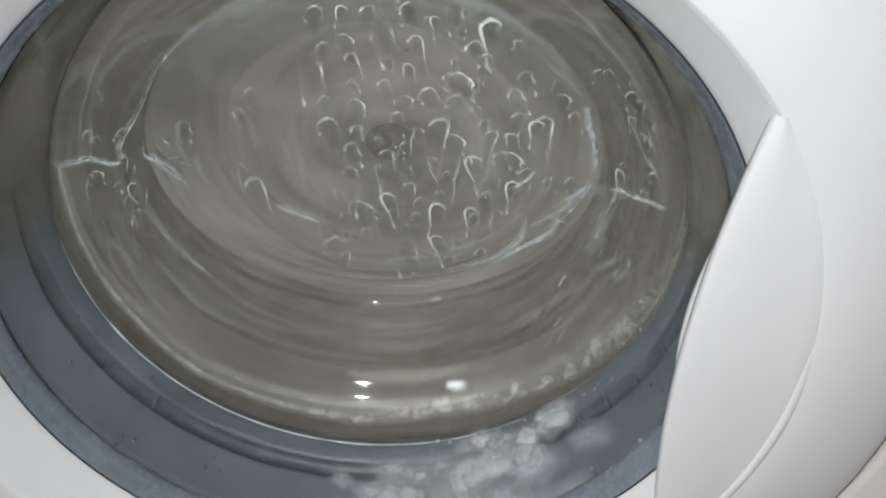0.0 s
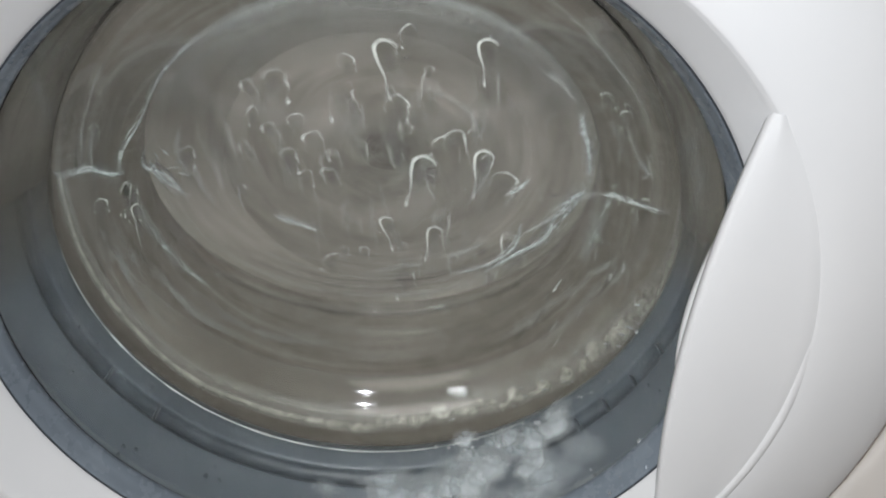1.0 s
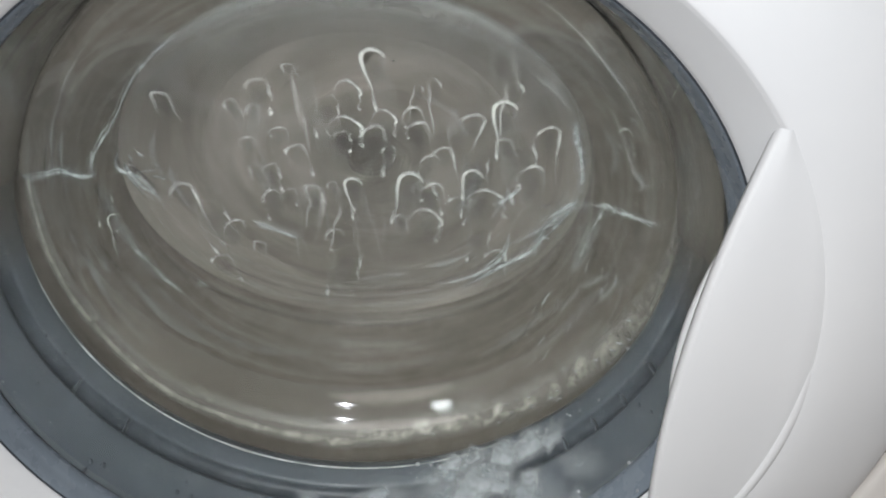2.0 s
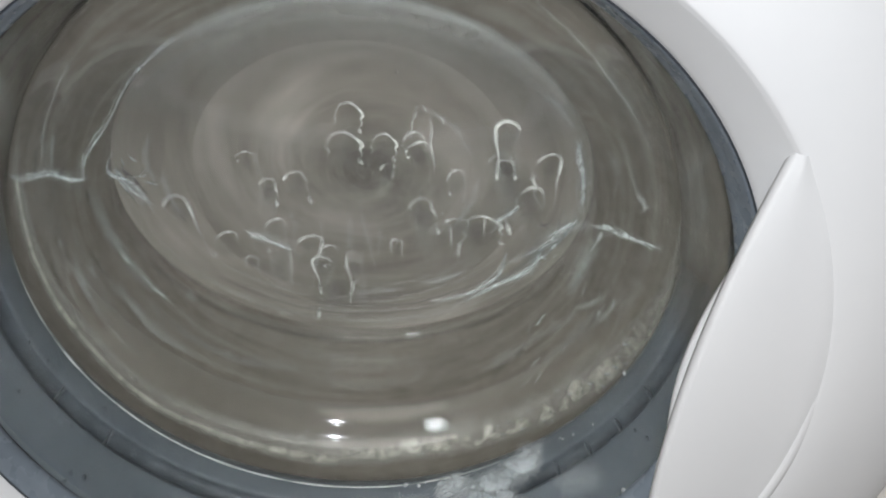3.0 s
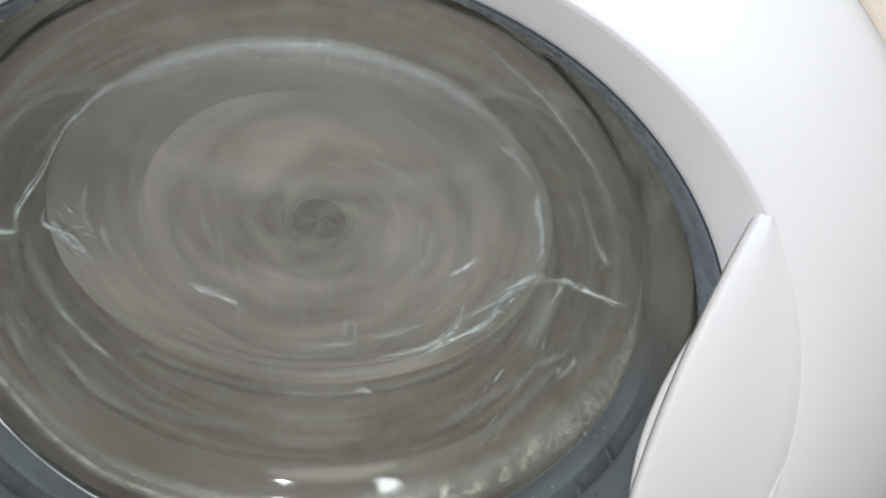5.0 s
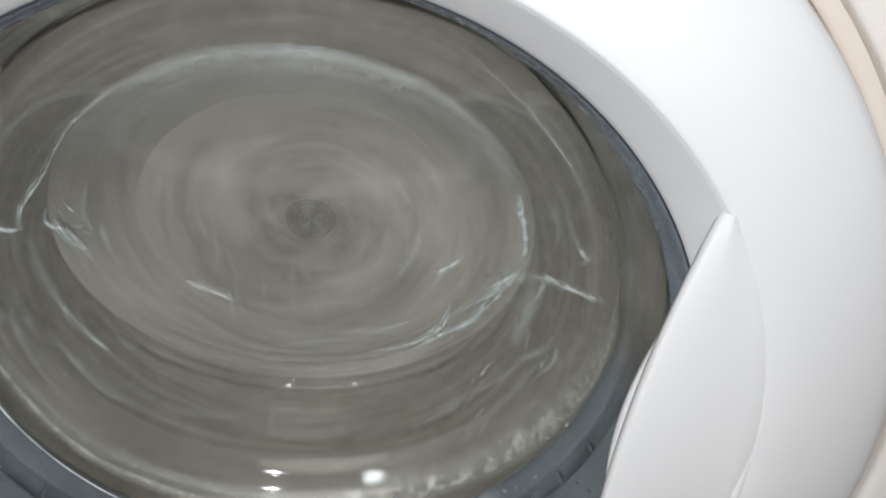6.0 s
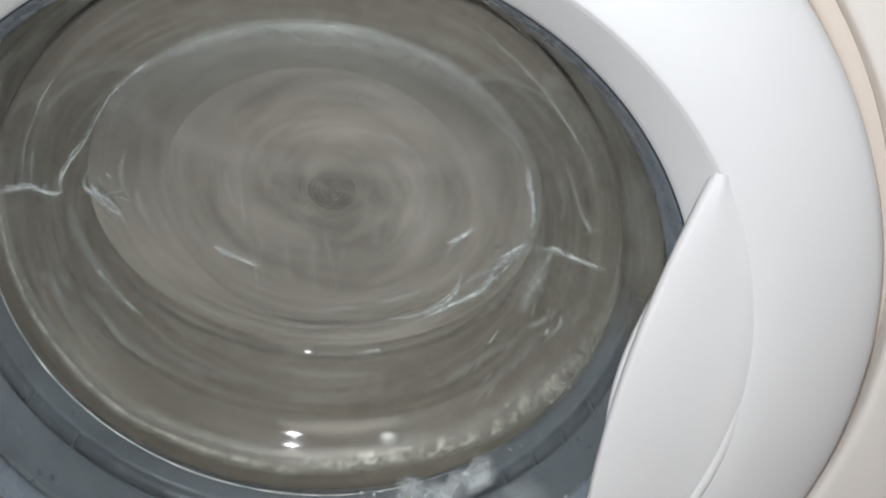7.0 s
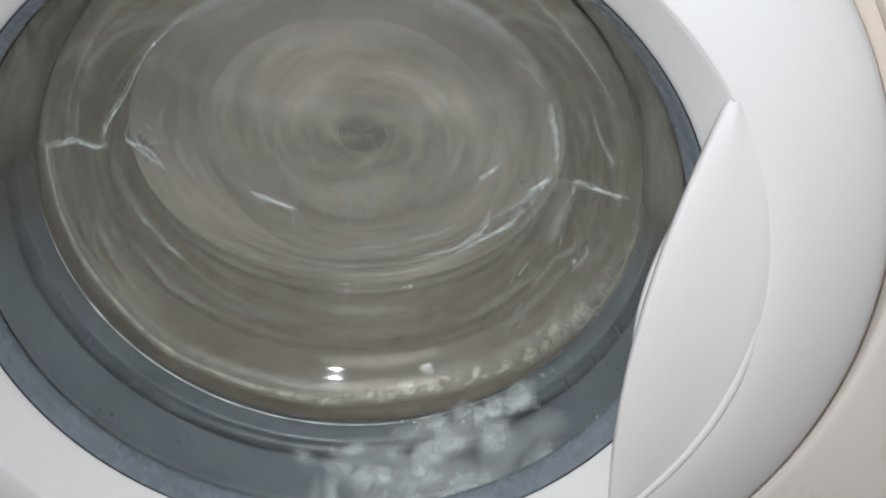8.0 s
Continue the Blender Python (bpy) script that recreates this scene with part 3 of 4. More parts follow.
ribbon("suds_arc", [("w", 0.44, 166.3), ("w", 0.43, 159.5), ("w", 0.44, 147.8), ("w", 0.43, 136.8)], [1.6, 1.2, 0.8, 0.5], SEAM, "faint pale arc of suds film on the glass", "suds")
# flow marks along the lower wall
for k, (sv, a0, a1, w) in enumerate(((0.62, -165, -125, 1.6), (0.45, -170, -135, 1.2), (0.72, -150, -105, 1.4), (0.38, -60, -28, 1.8), (0.52, -55, -24, 1.3), (0.66, -62, -30, 1.5), (0.3, -48, -22, 1.0))):
    ribbon("flow_mark", [("w", sv + 0.03 * math.sin(j + k), a0 + (a1 - a0) * j / 5) for j in range(6)], [0.8, w * 2.5, w * 1.8, w * 2.5, 0.8], RUN, "faint streak of flowing suds in the water", "suds", lift=0.0075)


for spots in ((("b", 0.0573, 9.7), ("b", 0.0549, -8.8), ("b", 0.0539, -33.5)), (("b", 0.0739, -12.4), ("b", 0.0719, -18.1), ("b", 0.0715, -27.8)), (("b", 0.0823, -95.6), ("b", 0.0787, -84.9), ("b", 0.0798, -74.1)),
              (("b", 0.0768, -68.8), ("b", 0.0795, -57.7), ("b", 0.0797, -47.4)), (("b", 0.0904, -38), ("b", 0.0942, -29.2), ("b", 0.0998, -21.5)), (("b", 0.0929, 157.8), ("b", 0.0935, 169.7), ("b", 0.0905, -178.5)),
              (("b", 0.0862, 173.7), ("b", 0.0861, -176), ("b", 0.0855, -162)), (("b", 0.0583, 59.7), ("b", 0.060, 42.4), ("b", 0.057, 23.5)), (("b", 0.101, 37), ("b", 0.1031, 30.8), ("b", 0.1049, 21.9)),
              (("w", 0.525, -169.2), ("w", 0.465, -161), ("w", 0.42, -152.5)), (("w", 0.955, 16.8), ("w", 0.845, 10.2), ("w", 0.9, 0.8)), (("w", 0.665, 7.0), ("w", 0.52, 4.0), ("w", 0.61, 1.5)),
              (("w", 0.67, -155.2), ("w", 0.585, -141.8), ("w", 0.58, -129)), (("w", 0.49, -21), ("w", 0.475, -24), ("w", 0.485, -30.2)), (("w", 0.56, -21.5), ("w", 0.63, -27.5), ("w", 0.7, -31))):
    ribbon("suds_wisp", list(spots), [0.8, 2.2, 1.8, 0.8], SEAM, "soft wisp of suds drifting in the water", "suds", lift=0.0072)
# the round lower edge of the bowl's bottom: a pale run with the corner's shade painted as a dark line below it
ribbon("suds_seam", [("b", 0.1040, a) for a in range(-168, -8, 10)], [0.8, 2.0, 2.6, 2.2, 2.6, 2.0, 0.8], RUN, "soft pale seam of suds along the bowl's lower edge", "suds")
ribbon("dark_seam", [("w", 0.965, a) for a in range(-172, -12, 10)], [0.6, 1.2, 1.5, 1.4, 1.5, 1.2, 0.6], DARK, "dark line painted as shade in the bowl's lower corner", "water")
# thin arcs paint in the light and dark rings of the curved glass
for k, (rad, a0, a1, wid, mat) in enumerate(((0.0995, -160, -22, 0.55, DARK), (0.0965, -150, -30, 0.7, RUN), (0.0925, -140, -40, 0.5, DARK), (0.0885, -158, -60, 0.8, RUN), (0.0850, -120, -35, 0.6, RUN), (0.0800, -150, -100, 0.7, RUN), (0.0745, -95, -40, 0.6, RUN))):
    ribbon("ripple_ring", [("b", rad + 0.0006 * math.sin(j * 1.9 + k), a0 + (a1 - a0) * j / 10) for j in range(11)], [0.3, wid, wid * 1.6, wid, wid * 1.4, 0.3], mat, "faint curved line painted for the rings that the glass shows", "water", lift=0.0078)
# light and dark rings that the glass flange shows in its upper half, painted as films
for sv, a0, a1, wid, mat in ((0.30, 8, 170, 1.0, RUN), (0.55, 12, 165, 1.8, DARK), (0.74, 5, 172, 1.2, RUN)):
    n = 16
    ribbon("flange_ring", [("c", sv, a0 + (a1 - a0) * k / n) for k in range(n + 1)], [0.4, wid, wid * 1.2, wid, 0.4], mat, "faint ring painted for the lines that the glass flange bends", "water")


rnd = random.Random(41)
for side in (0, 1):
    for k in range(15):
        deg = rnd.uniform(164, 184) if side == 0 else rnd.uniform(-34, -8)
        r0 = rnd.uniform(0.094, 0.1075)
        turn, grow = rnd.uniform(-5, 5), rnd.uniform(-0.009, 0.006)
        spots = [("b", min(0.1085, r0 + grow * j / 3), deg + turn * j / 3 + rnd.uniform(-0.6, 0.6)) for j in range(4)]
        ribbon("suds_crease", spots, [0.25, rnd.uniform(0.45, 0.95), 0.6, 0.25], (STRAND, SEAM, DARK, STRAND, RUN)[k % 5], "crumpled crease of suds film on the glass", "suds", lift=0.0069)
for k in range(8):
    u = k / 7
    end = ("b", 0.0900 + 0.0150 * u + rnd.uniform(-0.002, 0.002), -20 - 16 * rnd.random())
    spots = [("b", 0.1070, -9.5 - 2.5 * rnd.random()), ("b", 0.5 * (0.1070 + end[1]) + rnd.uniform(-0.002, 0.002), 0.5 * (-10 + end[2]) + rnd.uniform(-2, 2)), end]
    ribbon("suds_crease", spots, [0.4, rnd.uniform(0.8, 1.7), 0.3], (STRAND, SEAM, STRAND, DARK)[k % 4], "crumpled crease of suds film on the glass", "suds", lift=0.0069 + 0.00004 * k)
    end = ("b", 0.0930 + 0.0130 * u, 180 + 12 * rnd.random())
    spots = [("b", 0.1080, 172 + 4 * rnd.random()), ("b", 0.5 * (0.1080 + end[1]) + rnd.uniform(-0.002, 0.002), 0.5 * (174 + end[2]) + rnd.uniform(-2, 2)), end]
    ribbon("suds_crease", spots, [0.3, rnd.uniform(0.5, 1.2), 0.3], (STRAND, DARK, SEAM, STRAND)[k % 4], "crumpled crease of suds film on the glass", "suds", lift=0.0069 + 0.00004 * k)
rnd = random.Random(33)
for k in range(34):
    deg, sv = rnd.uniform(-62, -20), rnd.uniform(0.36, 0.8)
    run, rise = rnd.uniform(2, 6), rnd.uniform(0.02, 0.09)
    spots = [("w", sv + rise * j / 3 + rnd.uniform(-0.006, 0.006), deg + run * j / 3 + rnd.uniform(-0.4, 0.4)) for j in range(4)]
    ribbon("water_wrinkle", spots, [0.3, rnd.uniform(0.5, 1.1), 0.6, 0.3], (RUN, STRAND, DARK, SEAM, RUN, DARK)[k % 6], "fine wrinkle in the water on the glass", "water", lift=0.0071)
for k in range(16):
    deg, sv = rnd.uniform(160, 200), rnd.uniform(0.3, 0.85)
    run, rise = rnd.uniform(4, 12), rnd.uniform(-0.1, 0.02)
    spots = [("w", sv + rise * j / 3, deg + run * j / 3) for j in range(4)]
    ribbon("water_wrinkle", spots, [0.3, rnd.uniform(0.7, 1.5), 0.8, 0.3], (RUN, SEAM, DARK)[k % 3], "fine wrinkle in the water on the glass", "water", lift=0.0071)
rnd = random.Random(21)
for k in range(13):
    x, z0 = rnd.uniform(-0.055, 0.05), rnd.uniform(-0.03, 0.03)
    z1 = z0 - rnd.uniform(0.02, 0.05)
    spots = []
    for j in range(5):
        px, pz = x + 0.0012 * math.sin(j + k), z0 + (z1 - z0) * j / 4
        spots.append(("b", math.hypot(px, pz), math.degrees(math.atan2(pz, px))))
    ribbon("water_run", spots, [0.5, 1.2, 1.6, 1.2, 0.5], RUN, "faint run of water down the glass", "water", lift=0.0092)


def suds_band():
    """The pale collar just inside the mouth of the bowl, suds with the glass rim's caustic painted in, lumpy where it
    is widest.
    """
    inner = [(-190, 0.28), (-180, 0.30), (-150, 0.365), (-133, 0.35), (-120, 0.37), (-97, 0.39), (-81, 0.40), (-64, 0.41), (-54, 0.40), (-38, 0.40), (-22, 0.34), (-12, 0.25), (5, 0.14)]
    outer = [(-190, 0.19), (-174, 0.20), (-149, 0.215), (-132, 0.17), (-119, 0.185), (-96, 0.165), (-82, 0.20), (-65, 0.18), (-55, 0.155), (-40, 0.10), (-22, 0.04), (5, 0.05)]
    rows, thick = [], []
    n = 360
    cols = 14
    for i in range(n + 1):
        deg = -190 + 195 * i / n
        a = radians(deg)
        hi = float(np.interp(deg, [p[0] for p in inner], [p[1] for p in inner]))
        lo = float(np.interp(deg, [p[0] for p in outer], [p[1] for p in outer]))
        lumpy = min(1.0, max(0.0, (deg + 110) / 25)) * min(1.0, max(0.0, (5 - deg) / 30))
        hi += 0.02 * noise.noise(Vector((deg * 0.13, 0, 3))) * (0.3 + lumpy)
        lo += 0.02 * noise.noise(Vector((deg * 0.17, 5, 3))) * (0.2 + lumpy)
        row = []
        for j in range(cols):
            u = j / (cols - 1)
            h = (noise.noise(Vector((deg * 0.35, u * 2.6, 0))) + 0.7 * noise.noise(Vector((deg * 0.9, u * 6, 4)))) * lumpy
            d = 0.0010 * h
            row.append(wall_point(lo + (hi - lo) * u, a, 0.0066 - d))
            split = 1.0 - 0.75 * math.exp(-((u - 0.55) / 0.12) ** 2) * (1 - lumpy)
            e = min(1.0, 3 * u, 2.4 * (1 - u))
            thick.append(e * split * (0.95 - 0.25 * lumpy + 0.55 * h))
        rows.append(row)
    ob = part("suds_caustic_collar", from_rows(rows, cap=False, wrap=False), BAND)
    set_thickness(ob, thick)
    ob.matrix_world = pose(0, 0, DOOR_Z)
    return tagged(ob, "pale lumpy collar of suds and painted caustic inside the bowl's mouth", "suds")




def upper_veil():
    """Milky suds that hang behind the glass under the upper edge of the bowl's bottom, thinning downwards; pale to lift
    the funnel's shaded top.
    """
    rows, thick = [], []
    for i in range(81):
        deg = 12 + 150 * i / 80
        a = radians(deg)
        side = min(1.0, (deg - 12) / 45, (162 - deg) / 40)
        row = []
        for k in range(13):
            u = k / 12
            row.append(base_point(BASE_R * (0.985 - 0.42 * u), a, -0.0100 - 0.0006 * math.sin(3 * u + a)))
            thick.append(side * min(1.0, 0.35 + 6 * u) * (1 - u) ** 1.4 * (0.8 + 0.4 * noise.noise(Vector((deg * 0.05, u * 2, 1)))))
        rows.append(row)
    ob = part("suds_veil", from_rows(rows, cap=False, wrap=False), VEIL)
    set_thickness(ob, thick)
    ob.matrix_world = pose(0, 0, DOOR_Z)
    return tagged(ob, "milky veil of suds under the bowl's upper edge, brightening the shaded water", "suds")


suds_band()
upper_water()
upper_veil()

# bright bead where the bowl meets the gasket: the glass lip's highlight, painted
rows = []
for i in range(181):
    deg = -176 + 118 * i / 180
    a = radians(deg)
    size = 0.00048 * math.sin(math.pi * min(1.0, max(0.02, i / 178))) ** 0.5 * (0.85 + 0.9 * noise.noise(Vector((deg * 0.16, 0, 0))))
    p = cone_point(1.0, a, -0.0034)
    out = Vector((math.cos(a), 0, math.sin(a)))
    rows.append([p + (out * math.cos(b) + Vector((0, 1, 0)) * math.sin(b)) * size for b in [math.pi * 2 * k / 6 for k in range(7)]])
bead = part("edge_glint_line", from_rows(rows, cap=False, wrap=False), EDGE_GLINT, door, "bright line painted as the highlight on the glass edge")


# ---------------------------------------------------------------- foam between gasket and glass
def foam_clump(seed, width, height, rough, mat=None, soft=1.25):
    """A flat lump of suds with a ragged outline; x along the gasket, z up the cone, y away from the room."""
    rnd = random.Random(seed)
    off = Vector((rnd.uniform(0, 50), rnd.uniform(0, 50), 0))
    rings, steps = 14, 72
    rows, thick = [], []
    for i in range(steps):
        a = 2 * math.pi * i / steps
        edge = 1 + rough * noise.noise(Vector((math.cos(a) * 1.6, math.sin(a) * 1.6, 0)) + off) + 0.4 * rough * noise.noise(Vector((math.cos(a) * 4.5, math.sin(a) * 4.5, 7)) + off)
        row = []
        for k in range(rings, 0, -1):
            q = k / rings
            x, z = math.cos(a) * q * edge * width, math.sin(a) * q * edge * height
            h = (1 - q * q) * 0.0016 + 0.0004 * noise.noise(Vector((x * 160, z * 160, 1)) + off)
            row.append(Vector((x, -h, z)))
            thick.append(min(1.0, (1 - q) * soft) * (0.85 + 0.5 * noise.noise(Vector((x * 70, z * 70, 4)) + off)))
        rows.append(row)
    ob = part("foam_clump", from_rows(rows, cap=True), mat or FOAM)
    set_thickness(ob, thick)
    return tagged(ob, "white suds foam caught between gasket and glass", "foam", "foam on the gasket")


def on_cone(sv, deg, lift=-0.0032, twist=0.0):
    a = radians(deg)
    p = cone_point(sv, a, lift)
    n = (cone_point(sv, a, 0.01) - cone_point(sv, a, 0.0)).normalized()      # towards the room
    up = (cone_point(sv + 0.1, a) - cone_point(sv, a)).normalized()
    xa = (-n).cross(up).normalized()
    m = Matrix((xa, -n, up)).transposed().to_4x4()
    m.translation = p + Vector((0, 0, DOOR_Z))
    return m @ pose(0, 0, 0, 0, twist, 0)


foam_moves = []
FOAM_PLAN = (  # s, degrees, half width, half height (mm), twist
    (0.57, -88, 13, 10, 10), (0.64, -76, 16, 9, -12), (0.43, -72, 15, 10, 20), (0.77, -64, 12, 7, 25), (0.37, -83, 12, 12, -10), (0.53, -60, 13, 9, 15), (0.88, -59, 7, 4, 30),
    (0.32, -62, 12, 8, 0), (0.23, -75, 14, 7, 0), (0.68, -100, 6, 3.5, 20), (0.26, -93, 3, 12, 5), (0.32, -99, 2.5, 12, -6), (0.58, -48, 10, 6, 30), (0.27, -52, 9, 5, 10),
    (0.82, -72, 8, 4, 0), (0.18, -85, 8, 7, 0), (0.72, -84, 8, 6, 0), (0.93, -66, 5, 3, 10),
    (0.62, -90, 8, 7, 0), (0.42, -96, 3.5, 11, 5), (0.78, -88, 10, 5, -8), (0.86, -78, 10, 5, 10), (0.50, -79, 16, 11, 0), (0.36, -66, 14, 9, 12))
for k, (sv, deg, w, h, tw) in enumerate(FOAM_PLAN):
    ob = foam_clump(300 + k, w * 0.00160, h * 0.00160, 0.42)
    ob.matrix_world = on_cone(sv, deg, -0.0044 - 0.00003 * k, tw)
    foam_moves.append((ob, sv, deg, tw, -0.0044 - 0.00003 * k))


def bubble(size):
    bm = bmesh.new()
    bmesh.ops.create_icosphere(bm, subdivisions=2, radius=size)
    for v in bm.verts:
        v.co.y *= 0.45
    ob = part("bubble", bm, DROP)
    return tagged(ob, "small clear bubble on the wet glass", "bubble", "bubbles on the gasket")


rnd = random.Random(11)
first = bubble(0.0009)
first.matrix_world = on_cone(0.93, -52, -0.0030)
for k in range(34):
    deg = rnd.uniform(-82, -28)
    sv = rnd.uniform(0.86, 1.0) if k < 18 else rnd.uniform(0.1, 0.75)
    m = on_cone(sv, deg, -0.0030)
    copy_thing(first, m).scale = (rnd.uniform(0.5, 1.5),) * 3

res = None
for k in range(22):
    deg = rnd.choice((rnd.uniform(-172, -108), rnd.uniform(-172, -108), rnd.uniform(-52, -22)))
    m = on_cone(rnd.uniform(0.25, 0.95), deg, -0.0048, rnd.uniform(0, 90))
    if res is None:
        bm = bmesh.new()
        bmesh.ops.create_icosphere(bm, subdivisions=2, radius=0.001)
        for v in bm.verts:
            v.co = Vector((v.co.x * (1.3 + 0.5 * noise.noise(v.co * 900)), v.co.y * 0.35, v.co.z * (1 + 0.6 * noise.noise(v.co * 700 + Vector((3, 1, 2))))))
        res = tagged(part("residue", bm, GROOVE_SHADE_AND_FLECK), "small dark fleck of dirt on the wet gasket", "fleck", "flecks on the gasket")
        res.matrix_world = m
    else:
        copy_thing(res, m).scale = (rnd.uniform(0.4, 1.2),) * 3

# lumpy heads of fresh foam, each of a few rounded lobes
for sv, deg, size, seed in ((0.90, -63, 0.0060, 1), (0.86, -56, 0.0068, 2), (0.78, -68, 0.0082, 3), (0.66, -75, 0.0078, 4), (0.93, -69, 0.0038, 5), (0.62, -62, 0.0062, 6), (0.56, -82, 0.0070, 7), (0.94, -76, 0.0034, 8)):
    lump = random.Random(seed)
    for k in range(2):
        ds, dd, tw = lump.uniform(-0.07, 0.07), lump.uniform(-3, 3), lump.uniform(-30, 30)
        q = size * lump.uniform(1.1, 1.8)
        head = foam_clump(500 + seed * 10 + k, q * lump.uniform(0.9, 1.4), q, 0.35, FOAM_DENSE, 2.2)
        depth = -0.0043 - 0.00005 * (seed * 3 + k) / 3
        head.matrix_world = on_cone(sv + ds, deg + dd, depth, tw)
        foam_moves.append((head, sv + ds, deg + dd, tw, depth))

for k in range(26):
    deg, sv = rnd.uniform(-64, -24), rnd.uniform(0.13, 0.34)
    m = pose(*(wall_point(sv, radians(deg), 0.0058) + Vector((0, 0, DOOR_Z))), 40, 0, 0)
    copy_thing(first, m).scale = (rnd.uniform(0.5, 1.7),) * 3

# drops that hang on the outside, near the rim
drop = tagged(part("water_drop", revolve([(0.00001, -0.0007), (0.0004, -0.00062), (0.0008, -0.0003), (0.0009, 0.0)], 14), DROP), "clear water drop clinging to the window's rim", "drop", "drops on the rim")
drop.matrix_world = on_cone(0.06, -47, 0.0012)
for sv, deg, k in ((0.05, -38.5, 1.0), (0.12, -44, 0.7), (0.2, -48, 0.6), (0.10, -52, 0.8), (0.3, -163, 0.7), (0.32, -160, 0.6), (0.36, -138, 0.6), (0.3, -130, 0.6), (0.55, -30, 0.5), (0.42, -33, 0.5)):
    copy_thing(drop, on_cone(sv, deg, 0.0013 if sv < 0.2 else 0.0002)).scale = (k, k, k)

bm = bmesh.new()
bmesh.ops.create_icosphere(bm, subdivisions=1, radius=0.0008)
for v in bm.verts:
    v.co.y *= 0.4
speck = tagged(part("speck", bm, SPECK), "tiny dark speck of grit stuck on the glass", "speck")
speck.matrix_world = BASE_AT @ pose(0.0737 * math.cos(radians(73.8)), 0.0062, 0.0737 * math.sin(radians(73.8)))


# ---------------------------------------------------------------- ripples of the film that runs down the glass
def rivulet_ridge(w, left, right, seed):
    """An arch with two wandering, thinning legs, as water parts round a bead; now and then a leg ends in a bright drop."""
    rnd = random.Random(seed)
    off = Vector((seed * 7.3, 1.7, 0))
    line = []
    for i in range(9):
        line.append(Vector((-w * (1 + 0.1 * math.sin(i + seed)), 0, -left * (1 - i / 9))))
    skew = rnd.uniform(-0.5, 0.5)
    for i in range(9):
        a = math.pi * (1 - i / 8)
        line.append(Vector((w * math.cos(a), 0, w * (0.95 + skew * math.cos(a)) * math.sin(a))))
    for i in range(1, 10):
        line.append(Vector((w * (1 + 0.1 * math.sin(i * 1.3 + seed)), 0, -right * i / 9)))
    line = [p + Vector((noise.noise(p * 130 + off), 0, noise.noise(p * 130 + off * 2))) * 0.0011 for p in line]
    n = len(line)
    drop_at = rnd.choice((1, n - 2, None))
    rows, thick = [], []
    for i, p in enumerate(line):
        t = (line[min(i + 1, n - 1)] - line[max(i - 1, 0)]).normalized()
        side = t.cross(Vector((0, 1, 0)))
        end = min(1.0, 3.0 * min(i, n - 1 - i) / n + 0.05)
        fat = math.exp(-((i - drop_at) / 1.3) ** 2) if drop_at is not None else 0.0
        half = 0.00098 * (0.45 + 0.55 * end) * rnd.uniform(0.8, 1.25) + 0.0006 * fat
        # the ridge's broken brightness, put into its thickness
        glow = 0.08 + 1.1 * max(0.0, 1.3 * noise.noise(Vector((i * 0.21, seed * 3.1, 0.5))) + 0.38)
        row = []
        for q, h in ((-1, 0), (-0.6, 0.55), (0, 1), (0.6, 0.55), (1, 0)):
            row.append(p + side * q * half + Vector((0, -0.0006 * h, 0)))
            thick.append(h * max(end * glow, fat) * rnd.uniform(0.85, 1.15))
        rows.append(row)
    return from_rows(rows, cap=False, wrap=False), thick


def bead_cap(w):
    rows, thick = [], []
    for i in range(16):
        a = 2 * math.pi * i / 16
        rows.append([Vector((w * 0.95 * q * math.cos(a), -0.0003 * (1 - q), w * 1.9 * q * math.sin(a) - w * 1.0)) for q in (1.0, 0.7, 0.4)])
        thick += [0.0, 0.45, 0.9]
    return from_rows(rows, cap=True), thick


def tail_film(w, length, seed):
    """The smear of thinner film that a running bead leaves below it."""
    rnd = random.Random(seed + 90)
    rows, thick = [], []
    for i in range(9):
        u = i / 8
        row = []
        for k in range(7):
            q = -1 + k / 3
            row.append(Vector((w * (1.5 - 0.5 * u) * q + 0.0008 * math.sin(3 * u + seed), 0.0004, -w * 0.4 - length * u)))
            thick.append((1 - q * q) * math.sin(math.pi * min(1.0, u * 0.85 + 0.15)) * rnd.uniform(0.5, 1.0))
        rows.append(row)
    return from_rows(rows, cap=False, wrap=False), thick


KINDS = []
for k, (w, left, right) in enumerate(((0.0040, 0.008, 0.016), (0.0034, 0.020, 0.004), (0.0046, 0.004, 0.022), (0.0028, 0.011, 0.009), (0.0052, 0.022, 0.013), (0.0036, 0.002, 0.028), (0.0044, 0.013, 0.003),
                                          (0.0024, 0.002, 0.007), (0.0060, 0.006, 0.010), (0.0030, 0.026, 0.001), (0.0038, 0.001, 0.012))):
    KINDS.append((rivulet_ridge(w, left, right, k), bead_cap(w), tail_film(w, 0.012 + max(left, right), k)))

rivulets = []
protos = []
for (bm, thick), (bm2, thick2), (bm3, thick3) in KINDS:
    e = thing("rivulet", BASE_AT, "thin arched ripple of water running down the glass", "ripple", "ripples on the glass")
    a = part("ripple_ridge", bm, RIDGE_GLINT, e)
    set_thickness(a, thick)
    b = part("bead", bm2, HEAD, e)
    set_thickness(b, thick2)
    if len(protos) % 3 == 1:
        set_thickness(part("tail", bm3, TAIL, e), thick3)
    else:
        bm3.free()
    protos.append(e)

rnd = random.Random(5)
plan = []


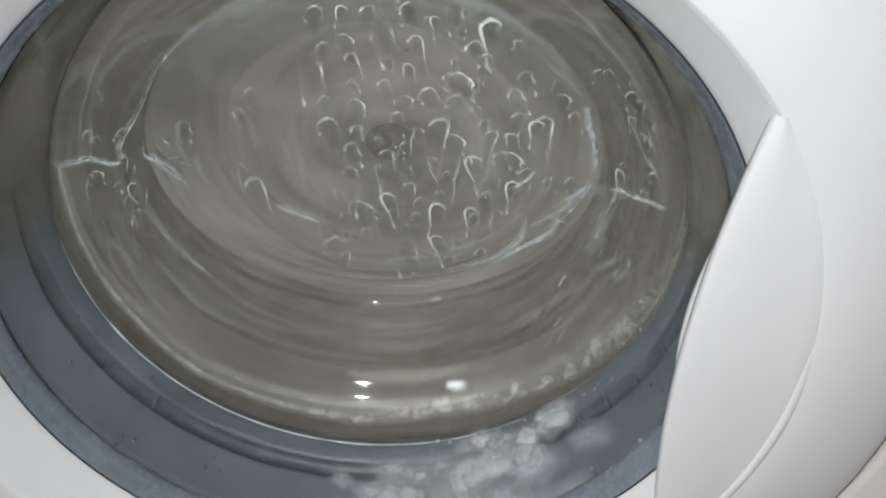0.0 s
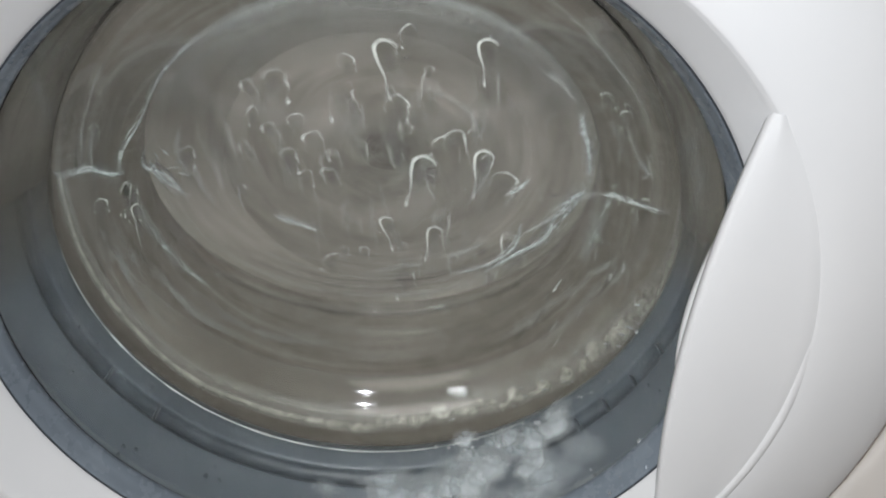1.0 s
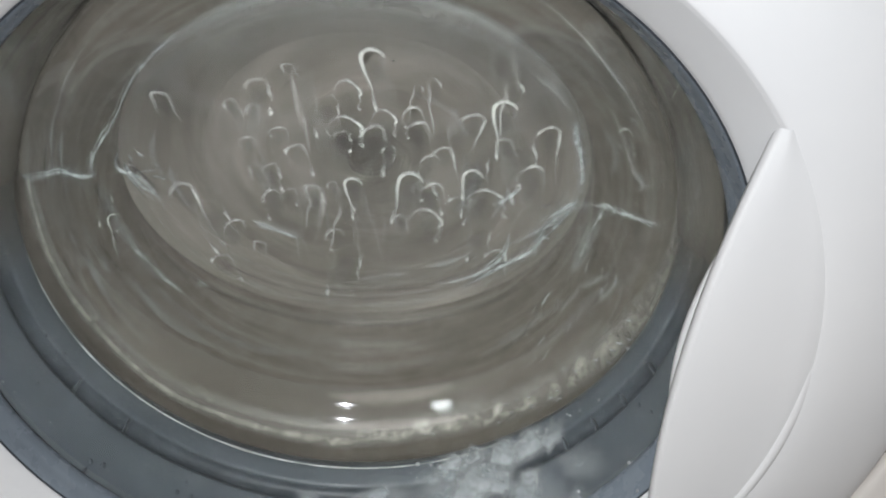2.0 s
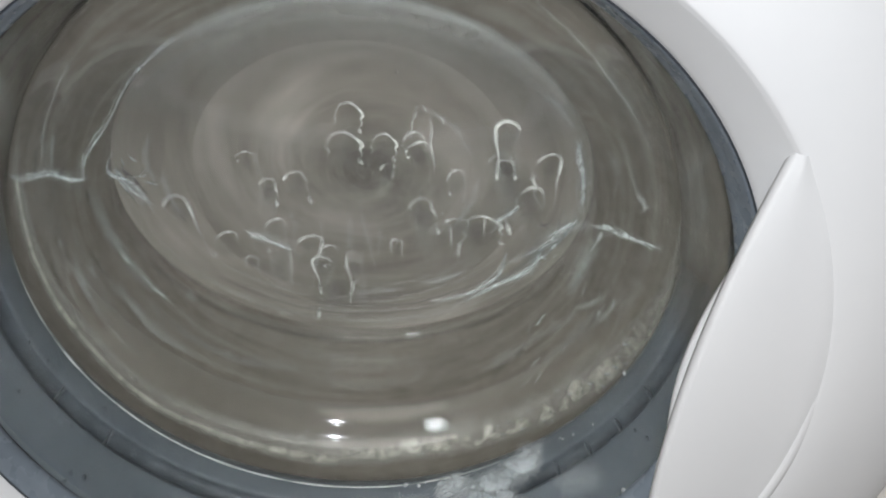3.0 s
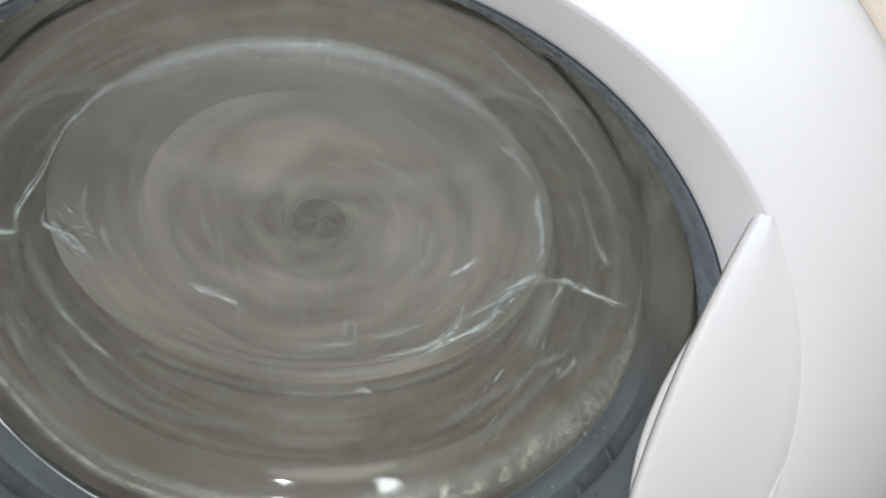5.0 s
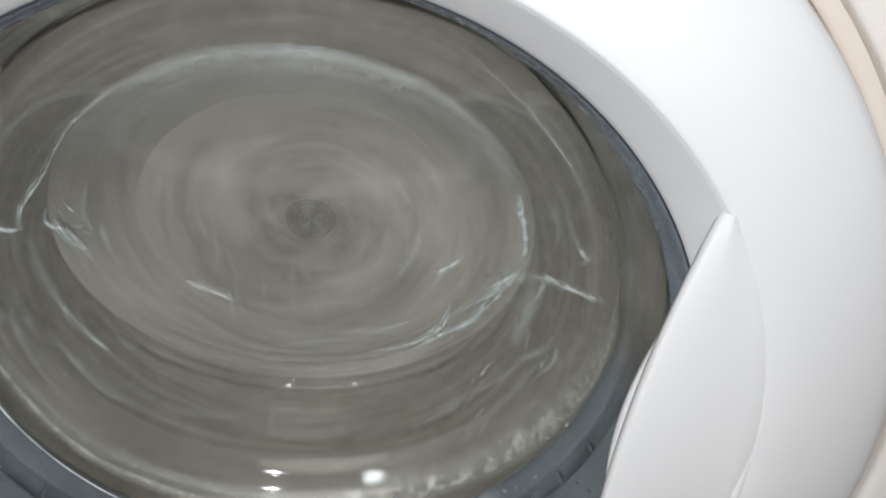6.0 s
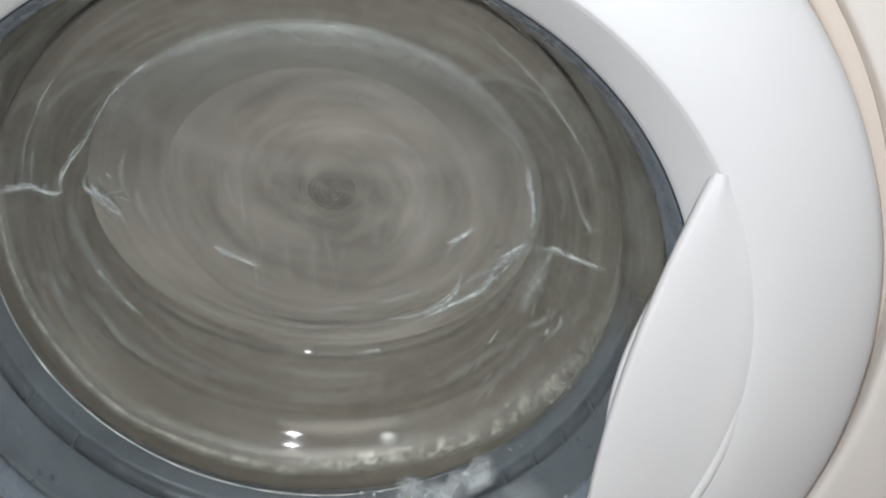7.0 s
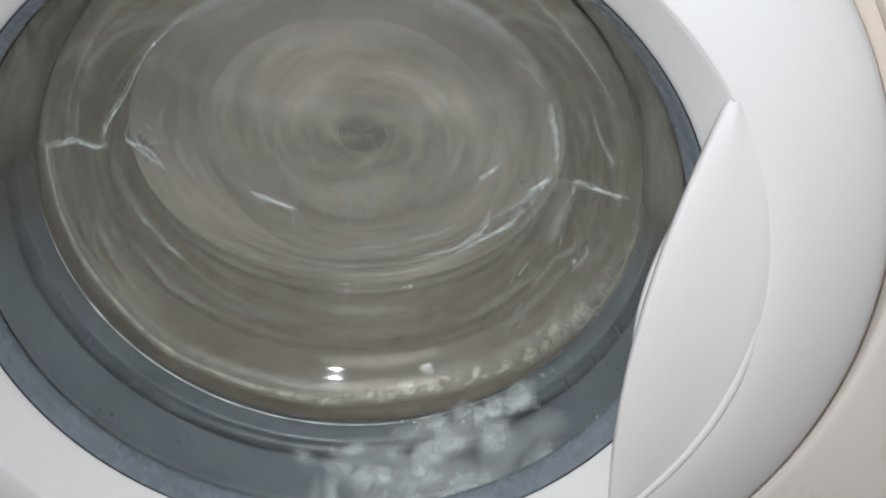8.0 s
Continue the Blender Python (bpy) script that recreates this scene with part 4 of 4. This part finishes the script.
def scatter(count, x0, x1, z0, z1, arrive, leave):
    for _ in range(count):
        for _try in range(40):
            x, z = rnd.uniform(x0, x1), rnd.uniform(z0, z1)
            if math.hypot(x, z) < 0.101 and not (x > 0.072 and -0.065 < z < -0.018) and all(math.hypot(x - q[0], z - q[1]) > 0.0095 for q in plan[-60:]):
                break
        plan.append((x, z, rnd.uniform(*arrive) if arrive else None, rnd.uniform(*leave) if leave else None))


scatter(92, -0.024, 0.099, -0.045, 0.095, None, (0.25, 1.1))
scatter(12, -0.035, 0.06, -0.085, -0.03, None, (0.4, 1.3))
scatter(6, -0.095, 0.0, -0.02, 0.08, None, (0.4, 1.2))
scatter(25, -0.06, 0.07, -0.01, 0.098, (0.7, 1.3), (1.9, 3.5))
scatter(18, -0.085, 0.095, -0.06, 0.07, (1.0, 1.6), (2.2, 3.6))
scatter(12, 0.01, 0.095, -0.03, 0.07, (1.2, 2.2), (3.6, 5.0))
scatter(7, -0.06, 0.06, -0.075, 0.04, (1.5, 2.4), (3.2, 4.4))
for k, (x, z, t0, t1) in enumerate(plan):
    src = protos[k % len(protos)]
    ob = src if k < len(protos) else copy_thing(src, BASE_AT)
    size = rnd.uniform(0.45, 1.1) if t0 is None else rnd.uniform(0.7, 1.45)
    ob.scale = (size, size, size * rnd.uniform(0.8, 1.35))
    rivulets.append((ob, x, z, t0, t1, rnd.uniform(-14, 14), rnd.uniform(0.006, 0.016), 0.0064 + 0.000016 * k))


def on_wall(sv, deg, depth, lean=0.0):
    """A place on the bowl's wall: y away from the room, z up along the wall."""
    a = radians(deg)
    p = wall_point(sv, a, depth)
    du, dv = wall_point(sv, a + 0.02, depth) - wall_point(sv, a - 0.02, depth), wall_point(sv + 0.03, a, depth) - wall_point(sv - 0.03, a, depth)
    n = du.cross(dv).normalized()
    n = n if n.y > 0 else -n
    up = Vector((0, 0, 1))
    up = (up - n * up.dot(n)).normalized()
    m = Matrix((n.cross(up).normalized(), n, up)).transposed().to_4x4()
    m.translation = p + Vector((0, 0, DOOR_Z))
    return m @ pose(0, 0, 0, 0, lean, 0)


for sv, deg, k in ((0.47, -149, 0.8), (0.43, -146, 0.6), (0.33, -128, 0.8), (0.36, -118, 0.6), (0.42, -104, 0.5), (0.36, -101, 0.8), (0.35, -98.5, 0.7), (0.40, -91, 0.5), (0.37, -93, 0.6), (0.62, -55, 0.5),
                   (0.58, -48, 0.6), (0.66, -52, 0.4), (0.45, -84, 0.5), (0.72, -98, 0.5), (0.91, -99, 0.6), (0.93, -101, 0.5), (0.52, -162, 0.6), (0.68, -70, 0.5)):
    copy_thing(drop, on_wall(sv, deg, -0.0001)).scale = (k, k, k)

wall_ripples = []
for k in range(30):
    deg = rnd.uniform(150, 188) if k % 2 else rnd.uniform(-6, 34)
    sv = rnd.uniform(0.42, 0.9)
    ob = copy_thing(protos[(k * 3) % len(protos)], on_wall(sv, deg, 0.0066))
    size = rnd.uniform(0.4, 0.8)
    ob.scale = (size, size, size)
    wall_ripples.append((ob, sv, deg, rnd.uniform(-15, 15), rnd.uniform(0.5, 1.2) if k % 3 else rnd.uniform(1.4, 2.6)))


# ---------------------------------------------------------------- what moves
def motions():
    # the water turns with the drum
    walk(swirl, [(0.2 * k, SWIRL_AT @ pose(0, 0, 0, 0, 62.0 * k, 0)) for k in range(41)])
    # the ripples come down with the splash, creep, and run off below
    for ob, x, z, t0, t1, lean, speed, depth in rivulets:
        rows = []

        def at(px, pz, turn=lean):
            return BASE_AT @ pose(px, depth, pz, 0, turn, 0)

        if t0 is None:
            rows.append((0.0, at(x, z)))
            start = 0.0
        else:
            rows += [(0.0, at(x, 0.150)), (t0 - 0.2, at(x, 0.150)), (t0, at(x, z))]
            start = t0
        low = z - speed * (t1 - start)
        rows += [(t1, at(x, low)), (t1 + 0.35, at(x, -0.150)), (8.0, at(x, -0.150))]
        walk(ob, rows)
    # those on the bowl's wall sink back into the water
    for ob, sv, deg, lean, t1 in wall_ripples:
        low = deg + (6 if deg > 90 else -6)
        walk(ob, [(0.0, on_wall(sv, deg, 0.0066, lean)), (t1, on_wall(sv, low, 0.0068, lean)), (t1 + 0.4, on_wall(sv, low, 0.0130, lean)), (8.0, on_wall(sv, low, 0.0130, lean))])
    # the foam sways with the water
    for k, (ob, sv, deg, tw, lift) in enumerate(foam_moves):
        rows = []
        for j in range(21):
            t = 0.4 * j
            u = 2.1 * t + 1.7 * k
            rows.append((t, on_cone(sv + 0.035 * math.sin(u) + 0.02 * math.sin(2.3 * u), deg + 2.0 * math.sin(0.8 * u + k), lift, tw + 10 * math.sin(0.6 * u))))
        walk(ob, rows)


motions()
